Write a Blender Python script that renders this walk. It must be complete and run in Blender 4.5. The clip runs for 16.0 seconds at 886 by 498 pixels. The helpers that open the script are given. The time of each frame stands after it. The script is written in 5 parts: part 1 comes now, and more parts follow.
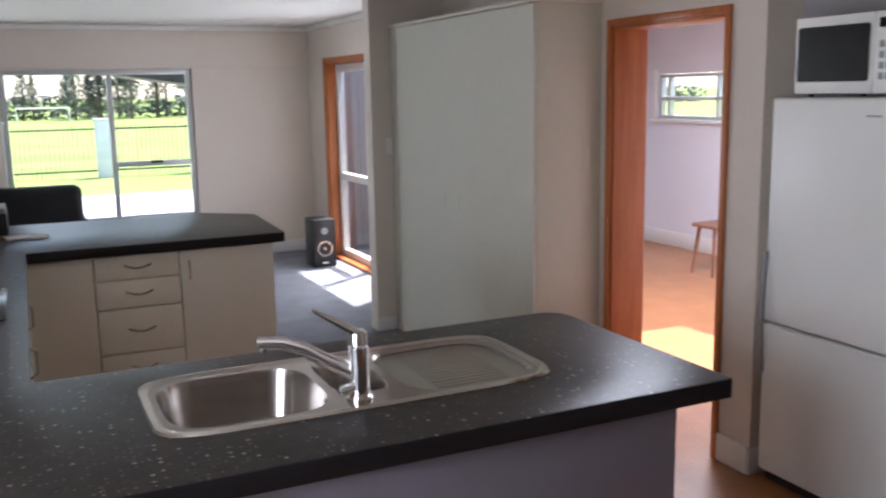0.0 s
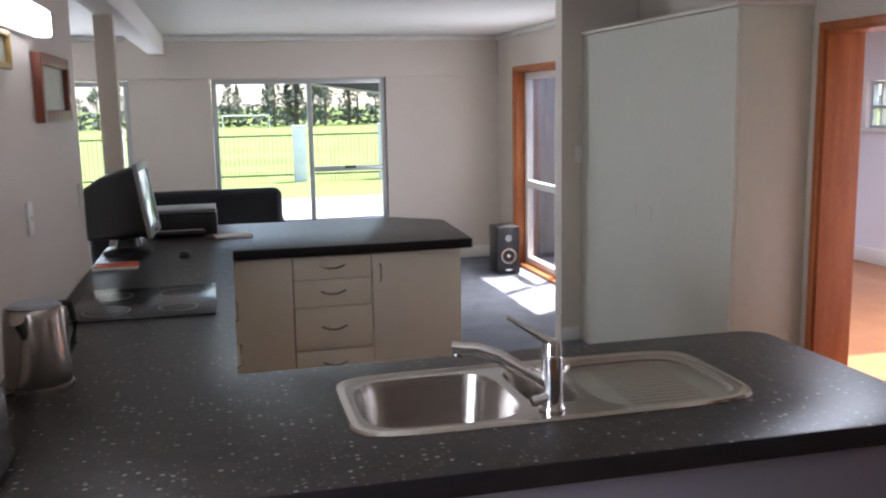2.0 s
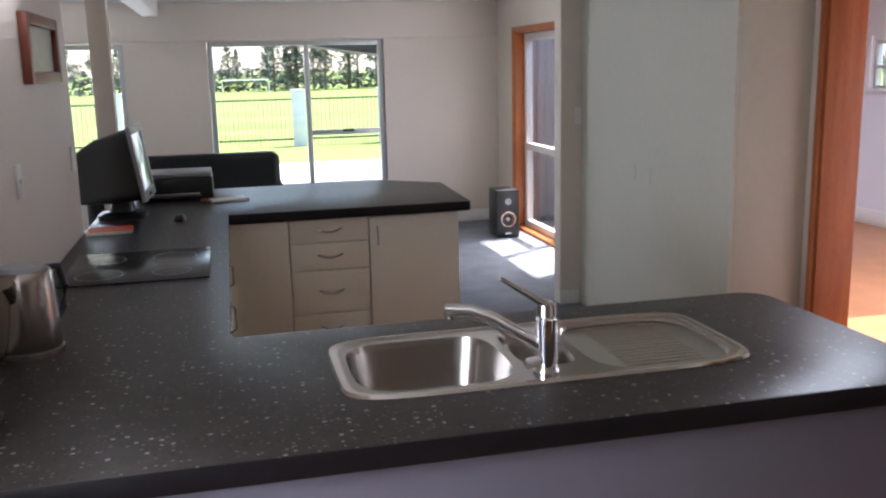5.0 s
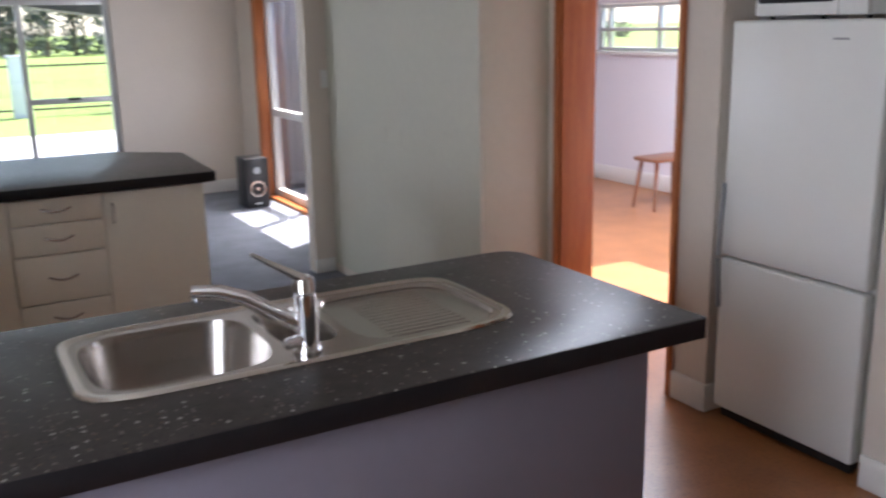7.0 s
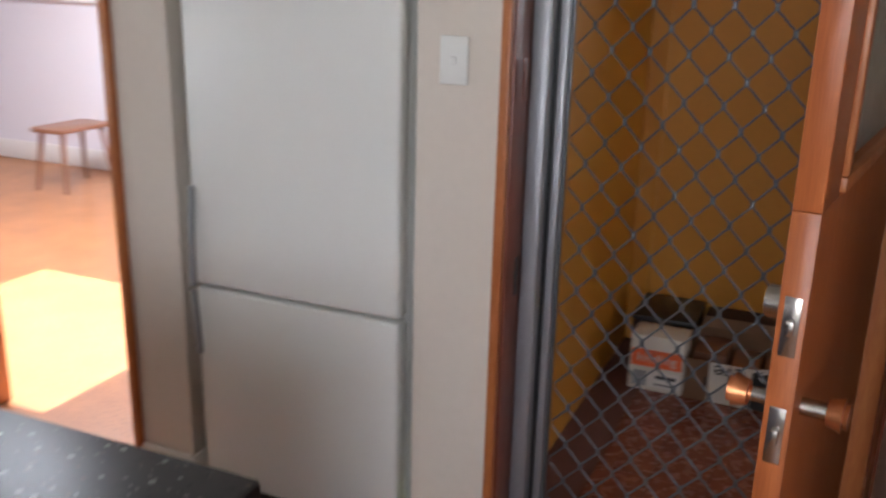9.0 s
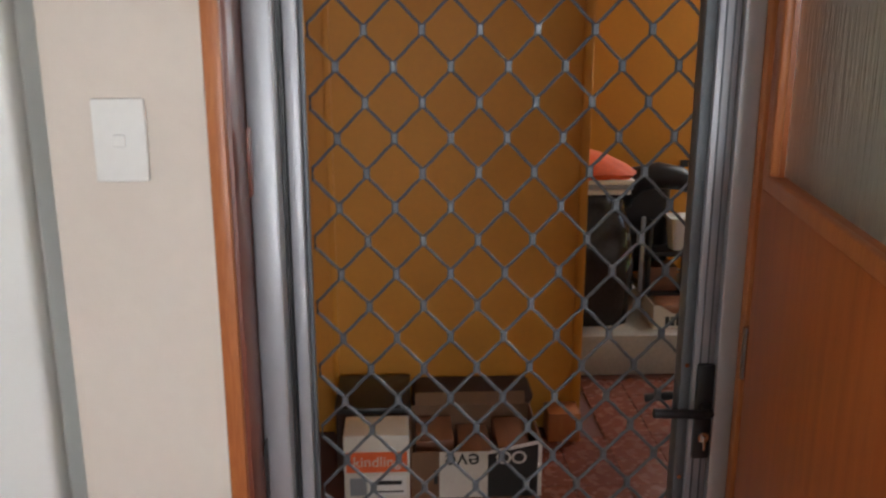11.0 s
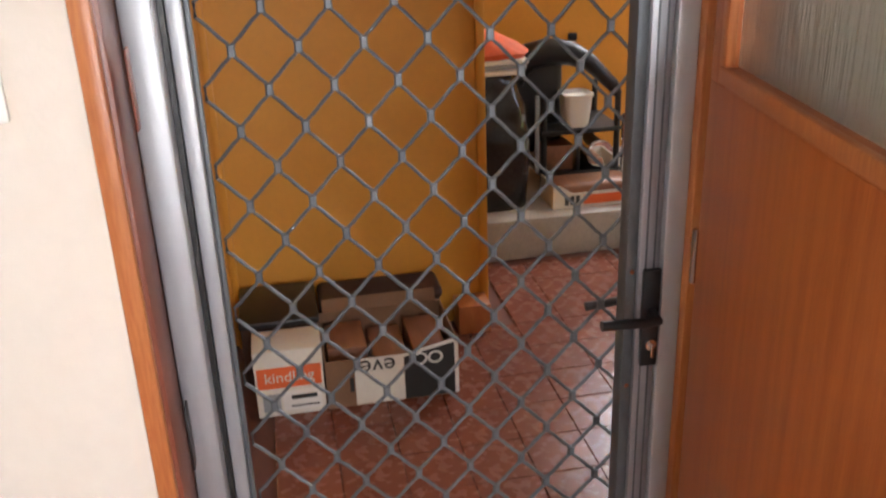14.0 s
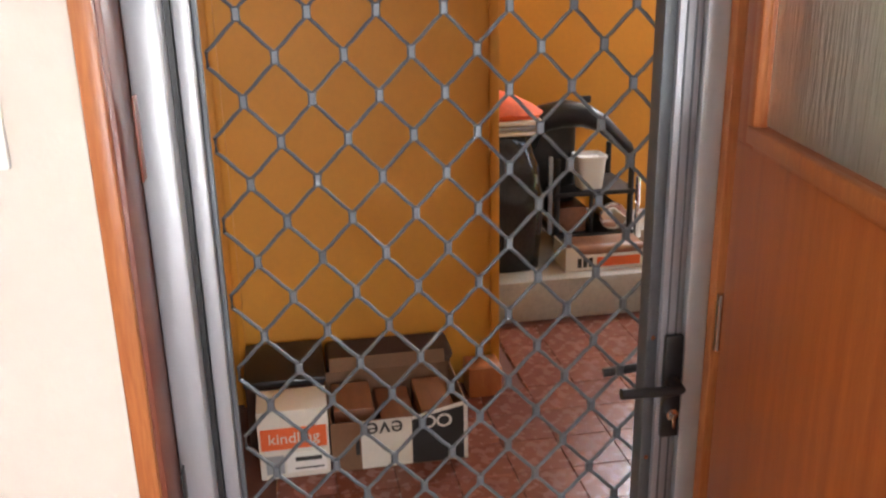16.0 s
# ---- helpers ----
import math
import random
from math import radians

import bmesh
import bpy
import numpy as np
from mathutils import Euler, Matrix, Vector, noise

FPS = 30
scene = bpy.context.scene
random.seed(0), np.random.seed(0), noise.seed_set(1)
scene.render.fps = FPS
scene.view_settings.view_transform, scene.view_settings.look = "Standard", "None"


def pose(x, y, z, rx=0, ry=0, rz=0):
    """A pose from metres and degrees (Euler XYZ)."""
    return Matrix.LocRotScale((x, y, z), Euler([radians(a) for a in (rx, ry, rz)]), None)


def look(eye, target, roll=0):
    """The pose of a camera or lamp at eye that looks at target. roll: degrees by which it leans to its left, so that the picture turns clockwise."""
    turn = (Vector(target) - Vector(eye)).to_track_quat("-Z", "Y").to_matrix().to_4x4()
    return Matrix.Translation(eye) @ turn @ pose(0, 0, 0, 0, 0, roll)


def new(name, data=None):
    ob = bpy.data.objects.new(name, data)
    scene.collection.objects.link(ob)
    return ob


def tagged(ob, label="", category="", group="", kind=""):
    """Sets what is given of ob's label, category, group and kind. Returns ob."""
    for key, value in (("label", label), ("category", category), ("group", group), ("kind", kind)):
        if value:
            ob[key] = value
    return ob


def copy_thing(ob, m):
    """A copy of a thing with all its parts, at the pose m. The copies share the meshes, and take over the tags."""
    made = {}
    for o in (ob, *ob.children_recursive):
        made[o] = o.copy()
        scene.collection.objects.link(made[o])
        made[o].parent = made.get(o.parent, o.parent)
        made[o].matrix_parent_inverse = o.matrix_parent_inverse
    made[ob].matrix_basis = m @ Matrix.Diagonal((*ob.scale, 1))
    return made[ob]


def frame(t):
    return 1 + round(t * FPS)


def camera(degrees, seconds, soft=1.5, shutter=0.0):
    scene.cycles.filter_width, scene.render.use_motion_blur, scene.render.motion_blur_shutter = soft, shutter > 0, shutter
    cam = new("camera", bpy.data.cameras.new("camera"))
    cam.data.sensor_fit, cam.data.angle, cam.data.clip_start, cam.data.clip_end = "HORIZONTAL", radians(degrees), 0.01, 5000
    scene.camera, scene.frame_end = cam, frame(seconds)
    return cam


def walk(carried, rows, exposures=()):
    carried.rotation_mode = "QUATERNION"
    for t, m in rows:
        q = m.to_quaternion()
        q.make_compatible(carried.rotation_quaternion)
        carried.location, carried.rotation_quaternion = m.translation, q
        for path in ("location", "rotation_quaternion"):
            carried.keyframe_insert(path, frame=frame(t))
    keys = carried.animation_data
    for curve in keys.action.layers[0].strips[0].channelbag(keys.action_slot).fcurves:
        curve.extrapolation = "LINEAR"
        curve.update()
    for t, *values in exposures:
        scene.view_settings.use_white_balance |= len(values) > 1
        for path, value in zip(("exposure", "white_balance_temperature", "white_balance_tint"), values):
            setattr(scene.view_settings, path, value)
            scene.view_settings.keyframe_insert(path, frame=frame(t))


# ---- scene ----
cam = camera(52.11, 16.0, soft=2.2, shutter=0.5)
PATH = [
    (0, (-0.446, -0.375, 1.710), (0.386, 1.410, 1.365), -1.06),
    (0.5, (-0.452, -0.348, 1.701), (0.263, 1.490, 1.370), -0.99),
    (1, (-0.465, -0.339, 1.705), (0.150, 1.537, 1.383), -0.84),
    (1.5, (-0.467, -0.334, 1.713), (0.063, 1.569, 1.397), -0.82),
    (2, (-0.481, -0.334, 1.706), (-0.018, 1.584, 1.386), -1.07),
    (2.5, (-0.511, -0.254, 1.697), (-0.082, 1.671, 1.365), -0.90),
    (3, (-0.501, -0.234, 1.686), (-0.096, 1.695, 1.345), -0.98),
    (5.5, (-0.447, -0.338, 1.690), (0.053, 1.554, 1.275), -1.66),
    (6, (-0.459, -0.365, 1.684), (0.141, 1.494, 1.254), -1.34),
    (6.5, (-0.432, -0.305, 1.672), (0.313, 1.496, 1.223), -1.61),
    (7, (-0.397, -0.155, 1.663), (0.550, 1.540, 1.183), -1.23),
    (7.5, (-0.299, 0.018, 1.664), (0.860, 1.569, 1.161), -2.12),
    (8, (-0.011, 0.241, 1.631), (1.351, 1.607, 1.103), -1.46),
    (8.5, (0.195, 0.417, 1.620), (1.738, 1.563, 1.068), -0.94),
    (9, (0.320, 0.760, 1.628), (2.071, 1.518, 1.043), 1.45),
    (9.5, (0.473, 1.031, 1.566), (2.358, 1.428, 1.029), 2.73),
    (10, (0.778, 1.132, 1.589), (2.686, 1.324, 1.021), 1.79),
    (10.2, (0.858, 1.156, 1.591), (2.771, 1.294, 1.026), 1.44),
    (12.5, (1.264, 1.307, 1.624), (3.170, 0.920, 1.159), -2.10),
    (13, (1.257, 1.303, 1.626), (3.147, 0.927, 1.091), -2.38),
    (13.5, (1.264, 1.291, 1.622), (3.123, 0.942, 0.973), -2.20),
    (14, (1.266, 1.291, 1.614), (3.084, 0.961, 0.847), -2.11),
    (14.5, (1.266, 1.294, 1.610), (3.061, 0.973, 0.790), -1.91),
    (15, (1.279, 1.295, 1.604), (3.086, 0.973, 0.810), -1.79),
    (15.5, (1.299, 1.293, 1.598), (3.137, 0.969, 0.879), -1.57),
    (16, (1.315, 1.289, 1.595), (3.181, 0.968, 0.953), -1.22),
]
walk(cam, [(t, look(eye, target, roll)) for t, eye, target, roll in PATH], [(0, 1.65, 6050, 17), (6, 1.65, 6050, 17), (8.3, 1.65, 6150, 16), (9, 1.85, 6300, 14), (10.2, 2.2, 6450, 12), (12.5, 2.3, 6650, 13), (14.5, 3.25, 6700, 14), (16, 3.25, 6700, 14)])

# ---- world, sun, exposure ----
SUN_DIR = Vector((0.60, 0.40, 1.60)).normalized()
world = bpy.data.worlds.new("sky")
scene.world = world
world.use_nodes = True
wn = world.node_tree
sky = wn.nodes.new("ShaderNodeTexSky")
sky.sky_type = "NISHITA"
sky.sun_disc = False
sky.sun_elevation = math.asin(SUN_DIR.z)
sky.sun_rotation = math.atan2(SUN_DIR.x, SUN_DIR.y)
wn.links.new(sky.outputs[0], wn.nodes["Background"].inputs[0])
wn.nodes["Background"].inputs[1].default_value = 0.15
sun = new("sun", bpy.data.lights.new("sun", "SUN"))
sun.data.energy, sun.data.angle, sun.data.color = 5.0, radians(0.6), (1.0, 0.95, 0.87)
sun.matrix_world = look(SUN_DIR * 30, (0, 0, 0))


def window_light(name, m, w, h, power, color=(0.9, 0.95, 1.0)):
    """An area lamp added to stand in for sky light in an opening."""
    d = bpy.data.lights.new(name, "AREA")
    d.shape, d.size, d.size_y, d.energy, d.color = "RECTANGLE", w, h, power, color
    ob = new(name, d)
    ob.matrix_world = m
    return ob


XL_LIGHT = -1.21
# fill lamp for the door wall; no window is known on this side
window_light("window_light_side", look((XL_LIGHT, 0.7, 1.45), (3, 0.9, 1.2)), 0.9, 1.0, 10)
# fill lamp in the unseen stretch added to window 2
window_light("window_light_lounge", look((-2.75, 9.33, 1.25), (-0.5, 2, 1.2)), 1.45, 1.4, 21)
window_light("window_light_slider", look((2.62, 7.1, 1.05), (0, 6.6, 1.1)), 0.7, 1.8, 10)
window_light("skylight_light", look((4.1, 4.6, 2.55), (4.1, 4.6, 0)), 1.1, 1.1, 45)
# fill lamp out of view that brightens the porch from the right
window_light("porch_light", look((4.2, -2.18, 1.6), (3.8, 2, 0.6)), 0.58, 0.98, 0.8)
window_light("porch_window_light", look((6.19, -1.2, 1.81), (4.0, 0.2, 0.4)), 0.9, 0.72, 5.2)


# ---- materials ----
def mat(name, color, rough=0.5, metal=0.0, var=0.12, scale=6.0, fine=60.0, bump=0.0, bump_scale=80.0, stretch=(1, 1, 1), spec=0.5, coat=0.0, per_object=0.0, fleck=None, color2=None):
    """A surface with variation at two scales and fine relief, in object metres."""
    m = bpy.data.materials.new(name)
    m.use_nodes = True
    nt = m.node_tree
    n, l = nt.nodes, nt.links
    b = n["Principled BSDF"]
    co = n.new("ShaderNodeTexCoord")
    mp = n.new("ShaderNodeMapping")
    mp.inputs["Scale"].default_value = stretch
    l.new(co.outputs["Object"], mp.inputs[0])

    def nz(s, detail):
        q = n.new("ShaderNodeTexNoise")
        q.inputs["Scale"].default_value, q.inputs["Detail"].default_value = s, detail
        l.new(mp.outputs[0], q.inputs["Vector"])
        return q.outputs["Fac"]

    big, small = nz(scale, 3), nz(fine, 4)
    mix = n.new("ShaderNodeMix")
    mix.data_type = "RGBA"
    c = Vector(color)
    lo = Vector(color2) if color2 else c * (1 - var)
    hi = c if color2 else c * (1 + var)
    mix.inputs["A"].default_value, mix.inputs["B"].default_value = (*lo, 1), (*hi, 1)
    avg = n.new("ShaderNodeMath")
    avg.operation = "ADD"
    half = n.new("ShaderNodeMath")
    half.operation = "MULTIPLY"
    half.inputs[1].default_value = 0.5
    l.new(big, avg.inputs[0]), l.new(small, avg.inputs[1]), l.new(avg.outputs[0], half.inputs[0])
    ramp = n.new("ShaderNodeMapRange")
    ramp.inputs[1].default_value, ramp.inputs[2].default_value = 0.3, 0.7
    l.new(half.outputs[0], ramp.inputs[0])
    l.new(ramp.outputs[0], mix.inputs["Factor"])
    out = mix.outputs["Result"]
    if per_object:
        info = n.new("ShaderNodeObjectInfo")
        mr = n.new("ShaderNodeMapRange")
        mr.inputs[3].default_value, mr.inputs[4].default_value = 1 - per_object, 1 + per_object
        l.new(info.outputs["Random"], mr.inputs[0])
        hsv = n.new("ShaderNodeHueSaturation")
        l.new(mr.outputs[0], hsv.inputs["Value"]), l.new(out, hsv.inputs["Color"])
        out = hsv.outputs[0]
    if fleck:
        for fscale, size, fcol, keep in fleck:
            vo = n.new("ShaderNodeTexVoronoi")
            vo.inputs["Scale"].default_value = fscale
            l.new(mp.outputs[0], vo.inputs["Vector"])
            lt = n.new("ShaderNodeMath")
            lt.operation = "LESS_THAN"
            lt.inputs[1].default_value = size
            l.new(vo.outputs["Distance"], lt.inputs[0])
            sep = n.new("ShaderNodeSeparateColor")
            l.new(vo.outputs["Color"], sep.inputs[0])
            k = n.new("ShaderNodeMath")
            k.operation = "LESS_THAN"
            k.inputs[1].default_value = keep
            l.new(sep.outputs[0], k.inputs[0])
            mm = n.new("ShaderNodeMath")
            mm.operation = "MULTIPLY"
            l.new(lt.outputs[0], mm.inputs[0]), l.new(k.outputs[0], mm.inputs[1])
            fm = n.new("ShaderNodeMix")
            fm.data_type = "RGBA"
            fm.inputs["B"].default_value = (*fcol, 1)
            l.new(mm.outputs[0], fm.inputs["Factor"]), l.new(out, fm.inputs["A"])
            out = fm.outputs["Result"]
    l.new(out, b.inputs["Base Color"])
    b.inputs["Metallic"].default_value = metal
    b.inputs["Specular IOR Level"].default_value = spec
    b.inputs["Coat Weight"].default_value = coat
    b.inputs["Coat Roughness"].default_value = 0.12
    rr = n.new("ShaderNodeMapRange")
    rr.inputs[3].default_value, rr.inputs[4].default_value = max(0.02, rough * 0.8), min(1, rough * 1.2)
    l.new(small, rr.inputs[0]), l.new(rr.outputs[0], b.inputs["Roughness"])
    if bump:
        bp = n.new("ShaderNodeBump")
        bp.inputs["Strength"].default_value, bp.inputs["Distance"].default_value = bump, 0.004
        l.new(nz(bump_scale, 4), bp.inputs["Height"]), l.new(bp.outputs[0], b.inputs["Normal"])
    return m


def glass_mat(name, color=(1, 1, 1), rough=0.0, wavy=0.0):
    m = bpy.data.materials.new(name)
    m.use_nodes = True
    n, l = m.node_tree.nodes, m.node_tree.links
    b = n["Principled BSDF"]
    b.inputs["Base Color"].default_value = (*color, 1)
    b.inputs["Transmission Weight"].default_value, b.inputs["Roughness"].default_value, b.inputs["IOR"].default_value = 1.0, rough, 1.45
    if wavy:
        co, mp, q, bp = n.new("ShaderNodeTexCoord"), n.new("ShaderNodeMapping"), n.new("ShaderNodeTexNoise"), n.new("ShaderNodeBump")
        mp.inputs["Scale"].default_value = (150, 150, 9)
        q.inputs["Scale"].default_value = 1.0
        bp.inputs["Strength"].default_value, bp.inputs["Distance"].default_value = wavy, 0.02
        l.new(co.outputs["Object"], mp.inputs[0]), l.new(mp.outputs[0], q.inputs["Vector"])
        l.new(q.outputs["Fac"], bp.inputs["Height"]), l.new(bp.outputs[0], b.inputs["Normal"])
    return m


WALL = mat("wall_paint", (0.68, 0.61, 0.535), 0.6, var=0.03, scale=1.2, fine=40, bump=0.10, bump_scale=160)
BLUE_WALL = mat("pale_wall_paint", (0.74, 0.72, 0.76), 0.6, var=0.03, scale=1.2, fine=40, bump=0.08, bump_scale=160)
CEIL = mat("ceiling_paint", (0.74, 0.72, 0.68), 0.7, var=0.03, scale=1.0, fine=30, bump=0.08, bump_scale=120)
WHITE = mat("white_gloss_paint", (0.78, 0.77, 0.74), 0.35, var=0.03, scale=3, fine=50, bump=0.04)
CREAM = mat("cream_melamine", (0.74, 0.70, 0.58), 0.4, var=0.03, scale=3, fine=50)
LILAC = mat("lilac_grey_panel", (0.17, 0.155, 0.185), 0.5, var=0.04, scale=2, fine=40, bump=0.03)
GREEN_PAINT = mat("pale_green_paint", (0.57, 0.565, 0.48), 0.62, var=0.05, scale=1.2, fine=25, bump=0.05, bump_scale=60)
CUPBOARD_END = mat("cream_cupboard_paint", (0.58, 0.56, 0.45), 0.62, var=0.04, scale=1.2, fine=25, bump=0.05, bump_scale=60)
FRIDGE = mat("fridge_enamel", (0.78, 0.79, 0.76), 0.35, var=0.015, scale=2, fine=120, bump=0.10, bump_scale=260)
ORANGE_WOOD = mat("varnished_pine", (0.50, 0.18, 0.055), 0.37, var=0.25, scale=3, fine=30, stretch=(9, 9, 0.8), bump=0.06, coat=0.08, spec=0.35, color2=(0.32, 0.085, 0.026))
DOOR_WOOD = mat("varnished_veneer", (0.47, 0.135, 0.034), 0.37, var=0.2, scale=3, fine=40, stretch=(16, 16, 0.6), bump=0.08, coat=0.08, spec=0.3, color2=(0.29, 0.068, 0.018))
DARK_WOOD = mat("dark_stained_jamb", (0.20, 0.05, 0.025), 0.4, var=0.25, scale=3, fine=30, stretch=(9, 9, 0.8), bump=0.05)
BROWN_WOOD = mat("brown_wood", (0.22, 0.09, 0.045), 0.4, var=0.25, scale=4, fine=30, stretch=(1, 9, 9), bump=0.05, coat=0.2)
COUNTER = mat("dark_speckled_laminate", (0.030, 0.025, 0.022), 0.35, var=0.45, scale=22, fine=110, bump=0.05, bump_scale=220, spec=0.17,
              fleck=[(40, 0.23, (0.22, 0.22, 0.20), 0.26), (62, 0.26, (0.11, 0.10, 0.085), 0.30), (48, 0.22, (0.07, 0.05, 0.035), 0.3), (60, 0.2, (0.005, 0.005, 0.005), 0.3)])
EDGE = mat("black_laminate_edge", (0.008, 0.007, 0.008), 0.4, var=0.2, scale=20, spec=0.3)
STEEL = mat("brushed_steel", (0.44, 0.405, 0.37), 0.22, metal=1.0, var=0.05, scale=4, fine=90, stretch=(1, 10, 1))
COPPER = mat("copper_knob", (0.62, 0.24, 0.10), 0.3, metal=0.8, var=0.1)
RIM_STEEL = mat("polished_steel_rim", (0.66, 0.62, 0.57), 0.13, metal=1.0, var=0.04, scale=6)
CHROME = mat("chrome", (0.80, 0.80, 0.80), 0.08, metal=1.0, var=0.02)
WIN_ALU = mat("silver_window_frame", (0.55, 0.56, 0.57), 0.4, metal=0.5, var=0.05, scale=5, fine=80, stretch=(8, 8, 0.5))
ALU = mat("anodised_aluminium", (0.35, 0.35, 0.37), 0.45, metal=0.55, var=0.06, scale=5, fine=80, stretch=(8, 8, 0.5))
GALV = mat("galvanised_mesh", (0.115, 0.125, 0.135), 0.5, metal=0.4, var=0.15, scale=20, fine=120)
BLACK = mat("black_plastic", (0.012, 0.012, 0.013), 0.4, var=0.2, bump=0.05, bump_scale=200)
BAG = mat("black_plastic_film", (0.02, 0.019, 0.018), 0.2, var=0.3, bump=0.3, bump_scale=30)
BLACK_GLASS = mat("black_glass", (0.006, 0.006, 0.007), 0.22, var=0.1, spec=0.3)
BLACK_LEATHER = mat("black_leather", (0.010, 0.010, 0.011), 0.55, var=0.3, bump=0.25, bump_scale=90, spec=0.25)
GREY_PLASTIC = mat("grey_plastic", (0.28, 0.29, 0.30), 0.4, var=0.06)
WHITE_PLASTIC = mat("white_plastic", (0.78, 0.78, 0.75), 0.35, var=0.03)
PAPER = mat("paper", (0.78, 0.76, 0.72), 0.8, var=0.05, scale=10)
CARPET = mat("grey_carpet", (0.20, 0.21, 0.24), 0.95, var=0.25, scale=5, fine=220, bump=0.5, bump_scale=350, spec=0.1)
FLOOR = mat("varnished_floor", (0.46, 0.19, 0.065), 0.36, var=0.2, scale=5, fine=55, bump=0.04, coat=0.25, color2=(0.30, 0.115, 0.04), fleck=[(110, 0.3, (0.22, 0.085, 0.03), 0.4)])
QUARRY = mat("quarry_tile", (0.21, 0.070, 0.045), 0.27, var=0.10, scale=6, fine=22, bump=0.015, bump_scale=5, per_object=0.07)
GROUT = mat("tile_joint", (0.15, 0.060, 0.045), 0.85, var=0.2, bump=0.2)
OCHRE = mat("ochre_paint", (0.58, 0.25, 0.022), 0.55, var=0.07, scale=2, fine=40, bump=0.12, bump_scale=120)
CONCRETE = mat("concrete", (0.42, 0.40, 0.37), 0.85, var=0.2, scale=4, fine=70, bump=0.25)
CARD = mat("brown_cardboard", (0.20, 0.105, 0.055), 0.8, var=0.15, scale=6, fine=90, bump=0.06)
WHITE_CARD = mat("white_cardboard", (0.70, 0.66, 0.58), 0.6, var=0.05, scale=6)
PRINT_ORANGE = mat("orange_print", (0.75, 0.13, 0.03), 0.6, var=0.06)
PRINT_BLACK = mat("black_print", (0.02, 0.02, 0.02), 0.6, var=0.1)
DARK_BROWN = mat("dark_brown_fabric", (0.045, 0.020, 0.014), 0.8, var=0.3, scale=8, fine=120, bump=0.3, bump_scale=160)
ORANGE_CLOTH = mat("orange_cloth", (0.62, 0.10, 0.025), 0.75, var=0.2, scale=14, bump=0.3, bump_scale=40)
BRASS = mat("gold_frame", (0.45, 0.30, 0.09), 0.4, metal=0.4, var=0.2, scale=20, bump=0.2)
PICTURE = mat("faded_print", (0.40, 0.43, 0.38), 0.4, var=0.3, scale=7, fine=20, color2=(0.55, 0.55, 0.50))
GRASS = mat("grass", (0.20, 0.27, 0.075), 0.9, var=0.3, scale=0.15, fine=3, bump=0.4, bump_scale=20, spec=0.1)
DRIVE = mat("pale_driveway", (0.62, 0.60, 0.56), 0.85, var=0.1, scale=0.6, fine=12, bump=0.2)
LEAF = mat("leaf", (0.10, 0.125, 0.10), 0.8, var=0.5, scale=0.8, fine=4, per_object=0.25, spec=0.2)
BARK = mat("bark", (0.11, 0.085, 0.06), 0.9, var=0.3, scale=2, fine=12, stretch=(5, 5, 1), bump=0.4)
FENCE_BLACK = mat("black_steel_fence", (0.015, 0.016, 0.017), 0.5, var=0.2)
PILLAR = mat("white_block_pillar", (0.68, 0.69, 0.70), 0.8, var=0.08, scale=2, fine=20, bump=0.2)
GREY_BOARD = mat("weathered_boards", (0.20, 0.19, 0.20), 0.85, var=0.25, scale=3, fine=30, stretch=(8, 8, 0.6), bump=0.3)
EAVE = mat("eave_board", (0.10, 0.105, 0.115), 0.8, var=0.1)
CLEAR = glass_mat("window_glass")
REEDED = glass_mat("obscure_glass", (0.70, 0.74, 0.66), 0.45, wavy=0.6)
LAMP_WHITE = bpy.data.materials.new("lit_diffuser")
LAMP_WHITE.use_nodes = True
LAMP_WHITE.node_tree.nodes["Principled BSDF"].inputs["Emission Color"].default_value = (0.95, 0.98, 1.0, 1)
LAMP_WHITE.node_tree.nodes["Principled BSDF"].inputs["Emission Strength"].default_value = 1.6
SCREEN_ON = bpy.data.materials.new("lit_screen")
SCREEN_ON.use_nodes = True
_n, _l = SCREEN_ON.node_tree.nodes, SCREEN_ON.node_tree.links
_q, _r, _c = _n.new("ShaderNodeTexNoise"), _n.new("ShaderNodeValToRGB"), _n.new("ShaderNodeTexCoord")
_q.inputs["Scale"].default_value = 5.0
_r.color_ramp.elements[0].color, _r.color_ramp.elements[0].position = (0.04, 0.09, 0.03, 1), 0.42
_r.color_ramp.elements[1].color, _r.color_ramp.elements[1].position = (0.75, 0.80, 0.85, 1), 0.6
_l.new(_c.outputs["Object"], _q.inputs["Vector"]), _l.new(_q.outputs["Fac"], _r.inputs[0])
_l.new(_r.outputs[0], _n["Principled BSDF"].inputs["Emission Color"])
_n["Principled BSDF"].inputs["Emission Strength"].default_value = 0.5
_n["Principled BSDF"].inputs["Base Color"].default_value = (0.01, 0.01, 0.01, 1)


# ---- mesh helpers ----
def bm_box(x0, x1, y0, y1, z0, z1, bevel=0.0, seg=2, bm=None):
    """A box between two corners, with rounded edges."""
    own = bmesh.new()
    bmesh.ops.create_cube(own, size=1.0)
    bmesh.ops.transform(own, matrix=Matrix.LocRotScale(((x0 + x1) / 2, (y0 + y1) / 2, (z0 + z1) / 2), None, (abs(x1 - x0), abs(y1 - y0), abs(z1 - z0))), verts=own.verts)
    if bevel:
        bmesh.ops.bevel(own, geom=own.edges[:], offset=bevel, segments=seg, profile=0.5, affect="EDGES")
    return join(bm, own)


def join(bm, own):
    if bm is None:
        return own
    me = bpy.data.meshes.new("tmp")
    own.to_mesh(me)
    own.free()
    bm.from_mesh(me)
    bpy.data.meshes.remove(me)
    return bm


